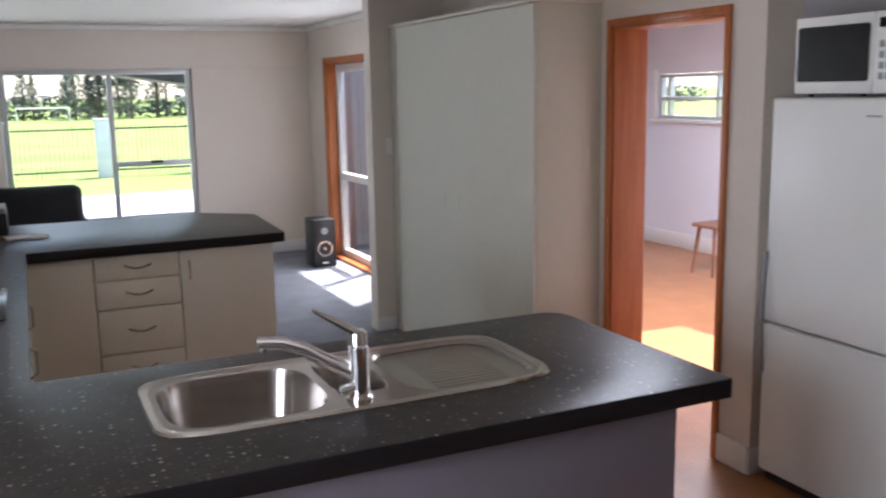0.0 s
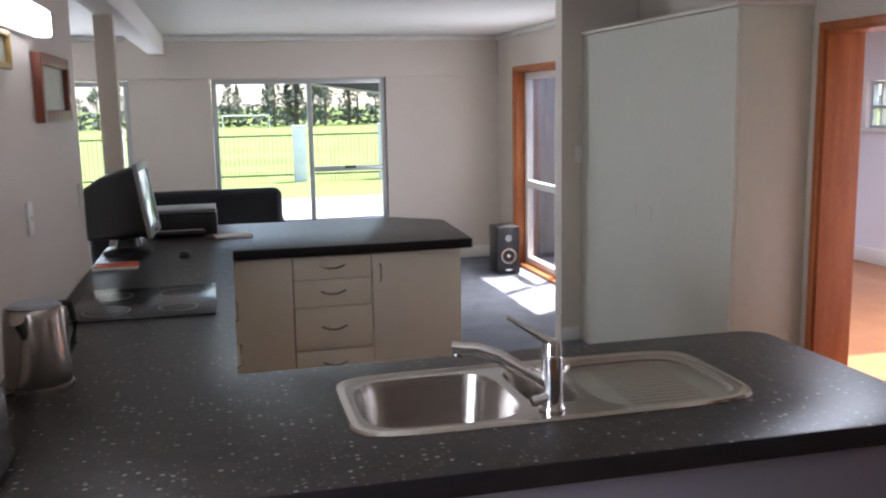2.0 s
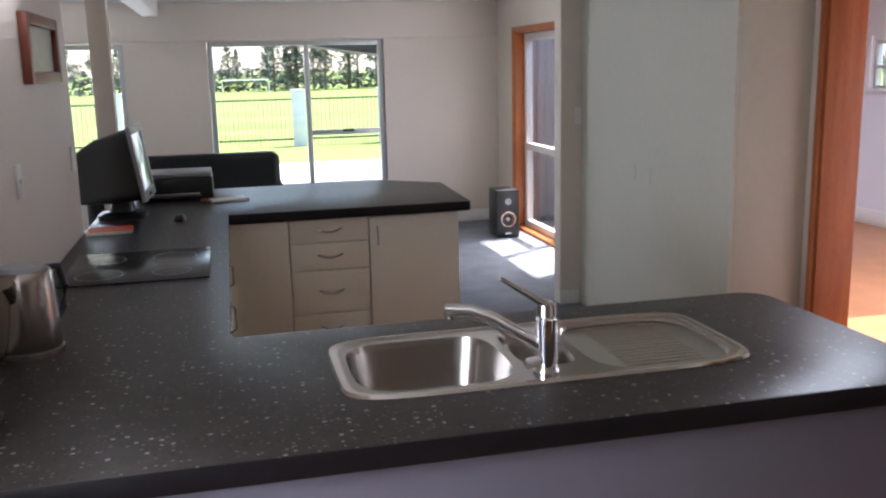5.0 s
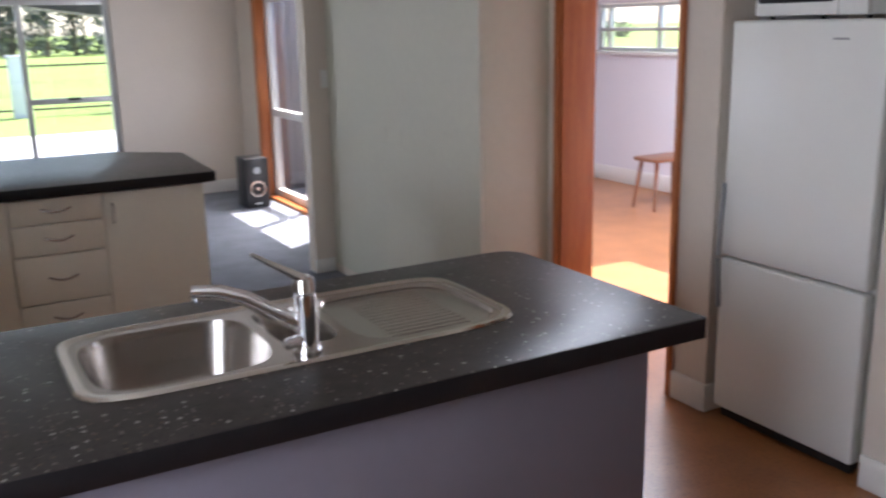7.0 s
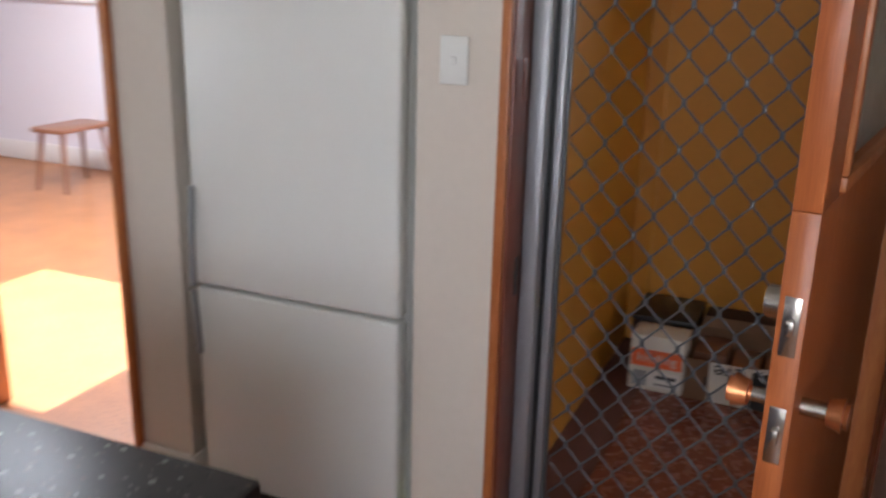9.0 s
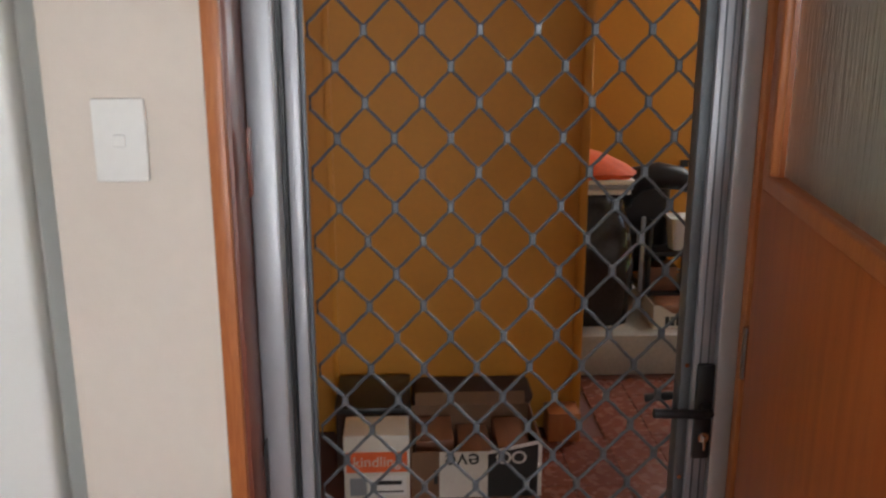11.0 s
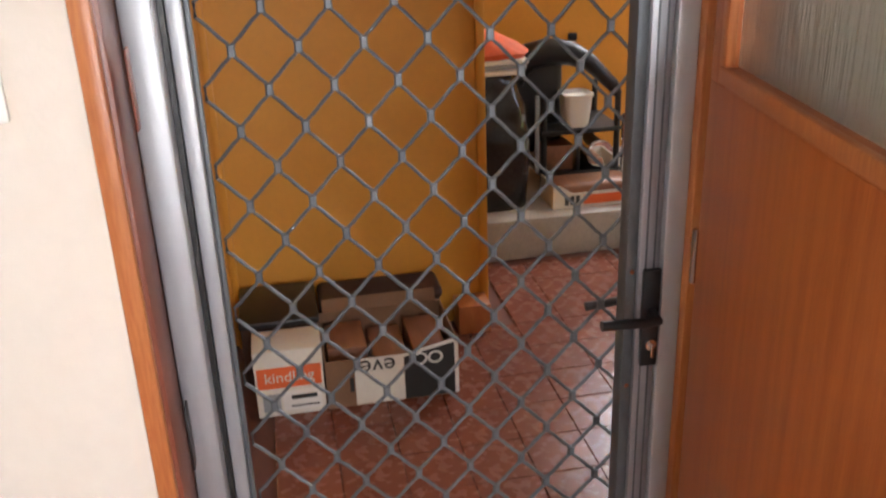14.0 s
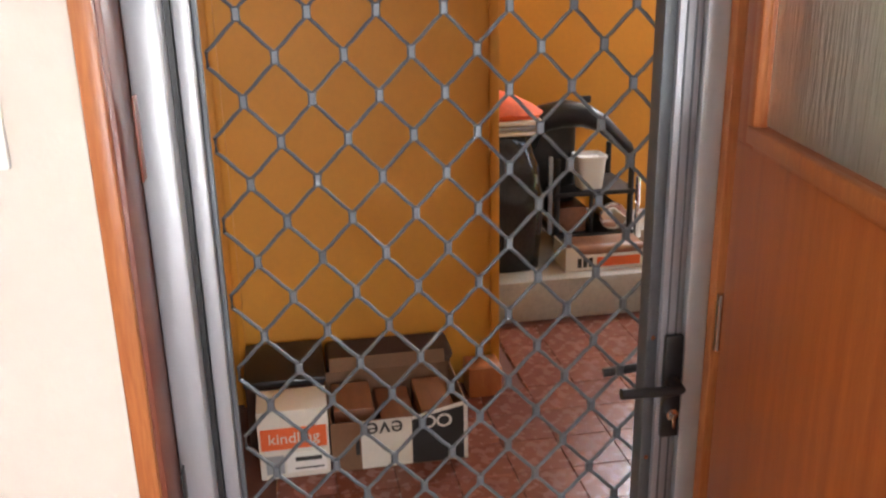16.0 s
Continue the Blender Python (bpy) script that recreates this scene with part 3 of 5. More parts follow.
def tap():
    bx, by = 0.305, 1.765
    t = thing("mixer_tap", "chrome single lever mixer tap standing on the sink", "tap", at=(bx, by, BT))
    part("base_ring", bm_cyl((bx, by, BT + 0.004), (bx, by, BT + 0.014), 0.034, seg=28, bevel=0.003), CHROME, t)
    part("body", bm_cyl((bx, by, BT + 0.014), (bx, by, BT + 0.145), 0.027, seg=28, bevel=0.002), CHROME, t)
    cap = bm_cyl((bx, by, BT + 0.149), (bx, by, BT + 0.188), 0.028, 0.023, seg=28, bevel=0.006)
    c = part("cartridge_cap", cap, CHROME, t)
    part("lever", bm_tube([(bx + 0.012, by + 0.0, BT + 0.172), (bx - 0.03, by + 0.005, BT + 0.198), (bx - 0.085, by + 0.01, BT + 0.232), (bx - 0.115, by + 0.012, BT + 0.252)], [0.021, 0.018, 0.011, 0.008], 12, flat=0.55), CHROME, c)
    part("spout", bm_tube([(bx - 0.01, by + 0.004, BT + 0.070), (bx - 0.07, by + 0.03, BT + 0.105), (bx - 0.125, by + 0.055, BT + 0.140), (bx - 0.175, by + 0.075, BT + 0.158), (bx - 0.235, by + 0.10, BT + 0.160)], [0.020, 0.019, 0.0185, 0.018, 0.0175], 16), CHROME, t)
    part("nozzle", bm_cyl((bx - 0.222, by + 0.095, BT + 0.154), (bx - 0.224, by + 0.096, BT + 0.138), 0.015, seg=18), CHROME, t)
    part("spray_holder", bm_cyl((bx - 0.02, by - 0.012, BT + 0.040), (bx - 0.062, by - 0.02, BT + 0.036), 0.014, seg=18, bevel=0.003), CHROME, t)
    return t


sink()
tap()


def bow_handle(parent, x, y, z, w=0.10, axis="x", out=-1):
    """A curved bow handle on a front."""
    pts = []
    for i in range(9):
        u = i / 8
        s = (u - 0.5) * w
        d = out * (0.004 + 0.024 * math.sin(math.pi * u))
        dz = -0.014 * math.sin(math.pi * u)
        pts.append((x + s, y + d, z + dz) if axis == "x" else (x + d, y + s, z + dz))
    return part("handle", bm_tube(pts, 0.0055, 8), STEEL, parent, "brushed steel bow handle")


def cabinet(label, x0, x1, y0, y1, fronts, face, kick=0.13):
    """A base unit. face: 'y-' or 'x+'; fronts: (kind, from, to, z0, z1, handle)."""
    t = thing("base_cabinet", label, "cabinet", "kitchen cabinets", at=((x0 + x1) / 2, (y0 + y1) / 2, 0))
    inset = 0.02
    if face == "y-":
        part("body", bm_box(x0, x1, y0 + inset, y1, kick, BT - TH - 0.001, 0.001), CREAM, t)
        part("plinth", bm_box(x0, x1, y0 + 0.08, y1, 0.001, kick), CREAM, t)
    else:
        part("body", bm_box(x0, x1 - inset, y0, y1, kick, BT - TH - 0.001, 0.001), CREAM, t)
        part("plinth", bm_box(x0, x1 - 0.08, y0, y1, 0.001, kick), CREAM, t)
    for kind, s, e, z0, z1, h in fronts:
        g = 0.002
        if face == "y-":
            p = part(kind, bm_box(s + g, e - g, y0, y0 + inset - 0.001, z0 + g, z1 - g, 0.003), CREAM, t)
            if kind == "drawer":
                bow_handle(p, (s + e) / 2, y0, (z0 + z1) / 2 + 0.01, 0.14)
            elif h is not None:
                part("handle", bm_tube([(h, y0 - 0.003, z1 - 0.06), (h, y0 - 0.022, z1 - 0.075), (h, y0 - 0.022, z1 - 0.15), (h, y0 - 0.003, z1 - 0.165)], 0.005, 8), STEEL, p, "brushed steel bow handle")
        else:
            p = part(kind, bm_box(x1 - inset + 0.001, x1, s + g, e - g, z0 + g, z1 - g, 0.003), CREAM, t)
            if h is not None:
                part("handle", bm_tube([(x1 + 0.003, h, z1 - 0.06), (x1 + 0.026, h, z1 - 0.075), (x1 + 0.026, h, z1 - 0.16), (x1 + 0.003, h, z1 - 0.175)], 0.006, 8), STEEL, p, "brushed steel bow handle")
    return t


F = 4.755
cabinet("cream single door base cabinet under the far worktop", -0.47, -0.13, F, 5.33, [("door", -0.47, -0.13, 0.14, 0.855, None)], "y-")
cabinet("cream four drawer base cabinet with bow handles", -0.128, 0.322, F, 5.33, [("drawer", -0.128, 0.322, 0.725, 0.855, 1), ("drawer", -0.128, 0.322, 0.565, 0.72, 1), ("drawer", -0.128, 0.322, 0.31, 0.56, 1), ("drawer", -0.128, 0.322, 0.14, 0.305, 1)], "y-")
cabinet("cream single door base cabinet at the worktop's end", 0.324, 0.855, F, 5.33, [("door", 0.324, 0.855, 0.14, 0.855, 0.372)], "y-")
cabinet("cream base cabinet with a bow handle under the side worktop", -1.14, -0.475, 2.36, 3.15, [("door", 2.36, 3.15, 0.14, 0.855, 2.46)], "x+")
cabinet("cream base cabinet under the cooktop", -1.14, -0.475, 3.153, 3.93, [("door", 3.153, 3.93, 0.14, 0.855, 3.22)], "x+")
cabinet("cream base cabinet in the corner of the worktop", -1.14, -0.475, 3.933, 4.72, [("door", 3.933, 4.72, 0.14, 0.855, 4.0)], "x+")

t = thing("bench_front", "lilac-grey painted panel closing the sink bench", "panel", at=(0, 1.5, 0))
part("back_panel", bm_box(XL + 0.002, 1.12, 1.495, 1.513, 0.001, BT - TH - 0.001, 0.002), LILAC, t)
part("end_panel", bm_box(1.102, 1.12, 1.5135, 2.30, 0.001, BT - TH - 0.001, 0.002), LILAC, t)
part("inner_panel", bm_box(-0.47, 1.10, 2.282, 2.30, 0.001, BT - TH - 0.001, 0.002), CREAM, t)

# cooktop
t = thing("cooktop", "black glass cooktop set in the dark worktop", "cooktop", at=(-0.81, 3.47, BT))
part("glass_plate", bm_box(-1.085, -0.535, 3.165, 3.775, BT + 0.0005, BT + 0.006, 0.002), BLACK_GLASS, t)
for cx, cy, r in ((-0.95, 3.32, 0.09), (-0.68, 3.32, 0.075), (-0.95, 3.61, 0.075), (-0.68, 3.61, 0.09)):
    ring = bm_rings([([(cx + q * math.cos(math.tau * i / 40), cy + q * math.sin(math.tau * i / 40)) for i in range(40)], BT + 0.0064) for q in (r, r - 0.004)], False)
    part("burner_ring", ring, GREY_PLASTIC, t)
part("label", bm_box(-0.555, -0.537, 3.73, 3.77, BT + 0.006, BT + 0.0075), WHITE_PLASTIC, t, "small white sticker")


# kettle
def kettle(x, y):
    t = thing("kettle", "brushed steel electric kettle with a black handle on the worktop", "kettle", at=(x, y, BT))
    part("power_base", bm_cyl((x, y, BT), (x, y, BT + 0.022), 0.094, 0.092, 36, 0.004), STEEL, t)
    r = [(0.088, 0.024), (0.089, 0.06), (0.086, 0.14), (0.083, 0.20), (0.080, 0.232), (0.074, 0.241)]
    body = bm_rings([([(x + q * math.cos(math.tau * i / 40), y + q * math.sin(math.tau * i / 40)) for i in range(40)], BT + z) for q, z in r])
    b = part("body", body, STEEL, t)
    part("spout", bm_tube([(x - 0.012, y - 0.070, BT + 0.165), (x - 0.018, y - 0.092, BT + 0.20), (x - 0.022, y - 0.104, BT + 0.224)], [0.012, 0.017, 0.021], 12), STEEL, b)
    part("lid", bm_cyl((x, y, BT + 0.2415), (x, y, BT + 0.252), 0.072, 0.058, 32, 0.003), GREY_PLASTIC, t, "grey tinted lid")
    part("handle", bm_tube([(x + 0.05, y + 0.055, BT + 0.232), (x + 0.08, y + 0.088, BT + 0.228), (x + 0.092, y + 0.10, BT + 0.17), (x + 0.085, y + 0.095, BT + 0.11), (x + 0.062, y + 0.068, BT + 0.07)], 0.011, 10), BLACK, t)


kettle(-1.02, 2.36)
t = thing("power_cord", "black power cord hanging from a wall plug to the worktop", "cord", at=(-1.14, 2.2, BT))
part("cord", bm_tube([(-1.135, 2.16, 1.10), (-1.12, 2.19, 1.06), (-1.115, 2.23, 0.99), (-1.11, 2.27, 0.935), (-1.09, 2.30, 0.925), (-1.07, 2.32, 0.924)], 0.004, 8), BLACK, t)
part("plug", bm_box(-1.149, -1.11, 2.13, 2.18, 1.085, 1.125, 0.008), BLACK, t)


def toaster(x, y):
    t = thing("toaster", "chrome and black toaster standing on the worktop", "toaster", at=(x, y, BT))
    prof = superellipse(x - 0.085, x + 0.085, y - 0.15, y + 0.15, 4, 40)
    rings = [(prof, BT + 0.02)] + [([(x + (px - x) * s, y + (py - y) * s) for px, py in prof], BT + z) for s, z in ((1.0, 0.13), (0.97, 0.16), (0.88, 0.178), (0.7, 0.184))]
    part("shell", bm_rings(rings), CHROME, t)
    part("foot_plate", bm_box(x - 0.08, x + 0.08, y - 0.145, y + 0.145, BT, BT + 0.02, 0.005), BLACK, t)
    for d in (-0.03, 0.03):
        part("slot", bm_box(x + d - 0.013, x + d + 0.013, y - 0.10, y + 0.10, BT + 0.182, BT + 0.188, 0.002), BLACK, t)
    part("lever", bm_box(x - 0.02, x + 0.02, y + 0.15, y + 0.175, BT + 0.12, BT + 0.135, 0.004), BLACK, t)


toaster(-1.06, 1.70)


# monitor, printer, papers
def crt(x, y):
    t = thing("computer_monitor", "black and grey tube computer monitor, switched on, on the worktop", "monitor", at=(x, y, BT))
    m = Matrix.Translation((x, y, BT)) @ Matrix.Rotation(radians(-3), 4, "Z") @ Matrix.Diagonal((1, 1, 1.08, 1))

    def put(name, bm, material, par=t, label=""):
        lean = Matrix.Identity(4) if name == "stand" else Matrix.Translation((0, 0, 0.07)) @ Matrix.Rotation(radians(-9), 4, "Y") @ Matrix.Translation((0, 0, -0.07))
        bmesh.ops.transform(bm, matrix=m @ lean, verts=bm.verts)
        return part(name, bm, material, par, label)

    put("stand", bm_rings([(superellipse(-0.13, 0.12, -0.13, 0.13, 4), 0.0), (superellipse(-0.13, 0.12, -0.13, 0.13, 4), 0.02), (superellipse(-0.07, 0.06, -0.08, 0.08, 3), 0.035), (superellipse(-0.06, 0.05, -0.07, 0.07, 3), 0.075)]), BLACK)
    own = bmesh.new()
    loops = []
    for px, hw, z0, z1 in ((0.13, 0.205, 0.075, 0.435), (0.08, 0.20, 0.08, 0.425), (-0.05, 0.175, 0.09, 0.41), (-0.20, 0.12, 0.11, 0.35), (-0.27, 0.10, 0.12, 0.32)):
        loops.append([own.verts.new((px, a, b)) for a, b in superellipse(-hw, hw, z0, z1, 8, 32)])
    for u, v in zip(loops, loops[1:]):
        for i in range(32):
            own.faces.new((u[i], u[(i + 1) % 32], v[(i + 1) % 32], v[i]))
    own.faces.new(loops[0]), own.faces.new(loops[-1])
    bmesh.ops.recalc_face_normals(own, faces=own.faces[:])
    put("housing", own, BLACK)
    bez = bm_box(0.13, 0.152, -0.21, 0.21, 0.07, 0.118, 0.004)
    bm_box(0.13, 0.152, -0.21, 0.21, 0.40, 0.44, 0.004, bm=bez)
    bm_box(0.13, 0.152, -0.21, -0.165, 0.118, 0.40, 0.004, bm=bez)
    bm_box(0.13, 0.152, 0.165, 0.21, 0.118, 0.40, 0.004, bm=bez)
    put("bezel", bez, GREY_PLASTIC, label="grey plastic screen surround")
    put("screen", bm_box(0.131, 0.141, -0.164, 0.164, 0.119, 0.399, 0.003), SCREEN_ON, label="lit screen showing a pale picture")
    for i in range(4):
        put("button", bm_cyl((0.152, -0.05 + i * 0.03, 0.092), (0.155, -0.05 + i * 0.03, 0.092), 0.006, seg=10), BLACK)


crt(-1.0, 4.86)

t = thing("printer", "black and grey inkjet printer on the worktop", "printer", at=(-0.76, 5.55, BT))
part("body", bm_box(-0.99, -0.53, 5.40, 5.72, BT + 0.006, BT + 0.135, 0.012), BLACK, t)
part("scanner_lid", bm_box(-0.985, -0.535, 5.41, 5.71, BT + 0.136, BT + 0.165, 0.008), GREY_PLASTIC, t, "grey scanner lid")
part("paper_tray", bm_box(-0.93, -0.60, 5.34, 5.41, BT + 0.02, BT + 0.03, 0.003), BLACK, t)
part("paper_slot", bm_box(-0.92, -0.61, 5.396, 5.401, BT + 0.035, BT + 0.042), WHITE_PLASTIC, t)
for fx in (-0.97, -0.57):
    part("foot", bm_box(fx, fx + 0.03, 5.42, 5.70, BT, BT + 0.006), BLACK, t)

for x, y, a, m, n, lab in ((-0.44, 5.28, 8, PAPER, 4, "white papers stacked on the worktop"), (-0.50, 5.34, -5, CARD, 2, "brown envelope lying on the worktop"), (-1.03, 4.36, 10, PAPER, 3, "white papers lying by the monitor"), (-1.02, 4.40, 4, PRINT_ORANGE, 1, "red leaflet lying by the monitor")):
    b = bmesh.new()
    z = BT + (0.0 if m is not PRINT_ORANGE else 0.0095)
    for i in range(n):
        own = bm_box(-0.105, 0.105, -0.07, 0.07, z + i * 0.003, z + i * 0.003 + 0.0026)
        bmesh.ops.transform(own, matrix=Matrix.Translation((x, y, 0)) @ Matrix.Rotation(radians(a + i * 3), 4, "Z"), verts=own.verts)
        join(b, own)
    solid("papers", b, m, lab, "paper")

t = thing("computer_mouse", "black computer mouse on the worktop", "mouse", at=(-0.70, 4.62, BT))
part("shell", bm_rings([(superellipse(-0.73, -0.67, 4.56, 4.67, 3), BT), (superellipse(-0.73, -0.67, 4.56, 4.67, 3), BT + 0.015), (superellipse(-0.72, -0.68, 4.575, 4.655, 3), BT + 0.032)]), BLACK, t)


# wall plates and pictures
def plate(x, y, z, face, label, w=0.073, h=0.116, rocker=True):
    """A switch plate. face: 'x-' on the kitchen wall, 'x+' on the side wall, 'y-' on the end wall."""
    t = thing("light_switch", label, "switch", "wall plates", at=(x, y, z))
    if face == "y-":
        part("plate", bm_box(x - w / 2, x + w / 2, y - 0.009, y - 0.0005, z - h / 2, z + h / 2, 0.003), WHITE_PLASTIC, t)
        part("rocker", bm_box(x - 0.008, x + 0.008, y - 0.014, y - 0.0095, z - 0.012, z + 0.012, 0.002), WHITE_PLASTIC, t)
    else:
        s = -1 if face == "x-" else 1
        a, b = sorted((x + s * 0.0005, x + s * 0.010))
        part("plate", bm_box(a, b, y - w / 2, y + w / 2, z - h / 2, z + h / 2, 0.003), WHITE_PLASTIC, t)
        a, b = sorted((x + s * 0.0105, x + s * 0.0155))
        if rocker:
            part("rocker", bm_box(a, b, y - 0.009, y + 0.009, z - 0.009, z + 0.009, 0.0025), WHITE_PLASTIC, t)
        else:
            for d in (-0.018, 0.018):
                part("socket", bm_box(a, b, y + d - 0.009, y + d + 0.009, z - 0.012, z + 0.012, 0.002), GREY_PLASTIC, t)


plate(XR, 1.629, 1.423, "x-", "white single light switch on the wall beside the fridge")
plate(1.945, 5.60, 1.33, "y-", "white light switch on the end wall")
plate(XL, 3.07, 1.33, "x+", "white power switch on the wall above the bench")
plate(XL, 4.26, 1.30, "x+", "white light switch near the wall's end")


def picture(y0, y1, z0, z1, frame_material, label, w=0.03, d=0.03):
    t = thing("picture_frame", label, "picture", at=(XL, (y0 + y1) / 2, z0))
    a, b = XL + 0.001, XL + d
    part("frame", bm_box(a, b, y0, y0 + w, z0, z1, 0.004), frame_material, t)
    part("frame", bm_box(a, b, y1 - w, y1, z0, z1, 0.004), frame_material, t)
    part("frame", bm_box(a, b, y0 + w, y1 - w, z0, z0 + w, 0.004), frame_material, t)
    part("frame", bm_box(a, b, y0 + w, y1 - w, z1 - w, z1, 0.004), frame_material, t)
    part("print", bm_box(a, a + 0.012, y0 + w, y1 - w, z0 + w, z1 - w), PICTURE, t, "faded pale print behind glass")


picture(3.36, 4.02, 1.655, 1.92, DARK_WOOD, "small picture in a brown wooden frame on the wall", 0.045, 0.035)
picture(2.30, 2.90, 1.835, 1.957, BRASS, "pale picture in a gilt frame high on the wall", 0.02)


t = thing("wall_light", "lit white strip light mounted on the wall above the pictures", "wall light", at=(XL, 2.8, 1.96))
part("housing", bm_box(XL + 0.001, XL + 0.03, 2.15, 3.37, 1.965, 2.07, 0.004), WHITE_PLASTIC, t)
part("diffuser", bm_box(XL + 0.031, XL + 0.085, 2.16, 3.36, 1.968, 2.067, 0.012, 3), LAMP_WHITE, t, "glowing white diffuser")


# tall cupboard
def cupboard():
    x0, x1, y0, y1, z1 = 1.956, XR - 0.002, 3.655, 5.598, 2.135
    t = thing("tall_cupboard", "tall pale green painted cupboard with two flush doors beside the doorway", "cupboard", at=(x0, (y0 + y1) / 2, 0))
    part("carcass", bm_box(x0 + 0.02, x1, y0, y1, 0.001, z1, 0.002), CUPBOARD_END, t, "pale cream painted end")
    mid = (y0 + y1) / 2
    for s, e, h in ((y0 + 0.003, mid - 0.0002, mid - 0.10), (mid + 0.0002, y1 - 0.003, mid + 0.10)):
        d = part("door", bm_box(x0, x0 + 0.0195, s, e, 0.06, z1 - 0.004), GREEN_PAINT, t)
        part("handle", bm_box(x0 - 0.004, x0 - 0.0003, h - 0.005, h + 0.005, 0.98, 1.08, 0.003), GREEN_PAINT, d)
    part("top_moulding", bm_box(x0 - 0.012, x1, y0 - 0.012, y1, z1 + 0.001, z1 + 0.022, 0.005), WALL, t)
    part("kick_board", bm_box(x0 + 0.004, x0 + 0.0195, y0 + 0.003, y1 - 0.003, 0.002, 0.058), WALL, t)


cupboard()


# fridge and microwave
def fridge():
    x0, x1, y0, y1, z1 = 2.372, 3.02, 1.775, 2.452, 1.655
    t = thing("refrigerator", "white two door fridge freezer standing in the wall recess", "refrigerator", at=(2.7, (y0 + y1) / 2, 0))
    part("cabinet", bm_box(x0 + 0.065, x1, y0 + 0.004, y1 - 0.004, 0.05, z1 - 0.004, 0.006), FRIDGE, t)
    for n, a, b in (("freezer_door", 0.055, 0.709), ("fridge_door", 0.719, z1)):
        d = part(n, bm_box(x0, x0 + 0.058, y0, y1, a, b, 0.012, 3), FRIDGE, t)
        zs = [(0.50, 0.30), (0.60, 0.62), (0.705, 1.0)] if a < 0.5 else [(0.722, 1.0), (0.86, 0.75), (1.02, 0.25)]
        pts = [(x0 - 0.004 - 0.022 * q, y1 - 0.012, z) for z, q in zs]
        part("handle", bm_tube(pts, 0.010, 8), GREY_PLASTIC, d, "grey scooped edge handle")
    part("kick_grille", bm_box(x0 + 0.03, x0 + 0.06, y0 + 0.02, y1 - 0.02, 0.008, 0.049), BLACK, t)
    for fy in (y0 + 0.06, y1 - 0.06):
        part("foot", bm_cyl((x0 + 0.10, fy, 0.0), (x0 + 0.10, fy, 0.05), 0.018), BLACK, t)
        part("foot", bm_cyl((x1 - 0.06, fy, 0.0), (x1 - 0.06, fy, 0.05), 0.018), BLACK, t)
    part("badge", bm_box(x0 - 0.0015, x0 - 0.0002, y0 + 0.15, y0 + 0.215, 1.585, 1.592), GREY_PLASTIC, t, "small grey badge")


fridge()

t = thing("microwave", "white microwave oven with a dark door standing on the fridge", "microwave", at=(2.65, 2.10, 1.655))
part("body", bm_box(2.425, 2.80, 1.885, 2.372, 1.668, 1.965, 0.008), WHITE_PLASTIC, t)
d = part("door", bm_box(2.402, 2.424, 2.005, 2.372, 1.67, 1.963, 0.006), WHITE_PLASTIC, t)
part("window", bm_prism(round_rect(2.02, 2.355, 1.715, 1.925, 0.012), 0, 0.004), BLACK_GLASS, d, "dark door glass")
win = d.children[0]
win.data.transform(Matrix.Translation(-Vector((-2.65, -2.10, -1.655))))
win.data.transform(Matrix(((0, 0, -1, 2.4015), (1, 0, 0, 0), (0, 1, 0, 0), (0, 0, 0, 1))))
win.data.transform(Matrix.Translation(-Vector((2.65, 2.10, 1.655))))
win.data.flip_normals()
p = part("control_panel", bm_box(2.404, 2.424, 1.887, 2.002, 1.67, 1.963, 0.004), WHITE_PLASTIC, t)
part("display", bm_box(2.402, 2.4038, 1.90, 1.985, 1.905, 1.94), BLACK_GLASS, p)
for i in range(4):
    for j in range(3):
        part("button", bm_box(2.4015, 2.4038, 1.903 + j * 0.028, 1.923 + j * 0.028, 1.72 + i * 0.038, 1.745 + i * 0.038, 0.001), GREY_PLASTIC, p)
for fx in (2.46, 2.76):
    for fy in (1.92, 2.34):
        part("foot", bm_cyl((fx, fy, 1.655), (fx, fy, 1.669), 0.012, seg=12), BLACK, t)

# ---- lounge ----
t = thing("sofa", "black leather sofa with rounded back under the window", "sofa", at=(-0.65, 8.75, 0))
part("base", bm_box(-1.6, 0.04, 8.12, 8.92, 0.10, 0.36, 0.04, 3), BLACK_LEATHER, t)
part("backrest", bm_box(-1.5, 0.04, 8.05, 8.28, 0.30, 0.955, 0.07, 4), BLACK_LEATHER, t)
for s in (-1.33, -0.52):
    part("seat_cushion", bm_box(s, s + 0.79, 8.24, 8.95, 0.361, 0.50, 0.05, 3), BLACK_LEATHER, t)
part("armrest", bm_box(-1.66, -1.41, 8.10, 8.95, 0.30, 0.66, 0.06, 3), BLACK_LEATHER, t)
part("armrest", bm_box(-0.10, 0.08, 8.10, 8.95, 0.30, 0.66, 0.06, 3), BLACK_LEATHER, t)
for lx in (-1.55, 0.0):
    for ly in (8.2, 8.85):
        part("foot", bm_cyl((lx, ly, 0), (lx, ly, 0.1), 0.025), BLACK, t)

t = thing("loudspeaker", "black floor loudspeaker with a silver ringed cone by the sliding door", "loudspeaker", at=(2.24, 8.25, 0))
part("enclosure", bm_box(2.12, 2.35, 8.14, 8.42, 0.004, 0.475, 0.008), BLACK, t)
part("feet", bm_box(2.14, 2.33, 8.16, 8.40, 0.0, 0.004), BLACK, t)


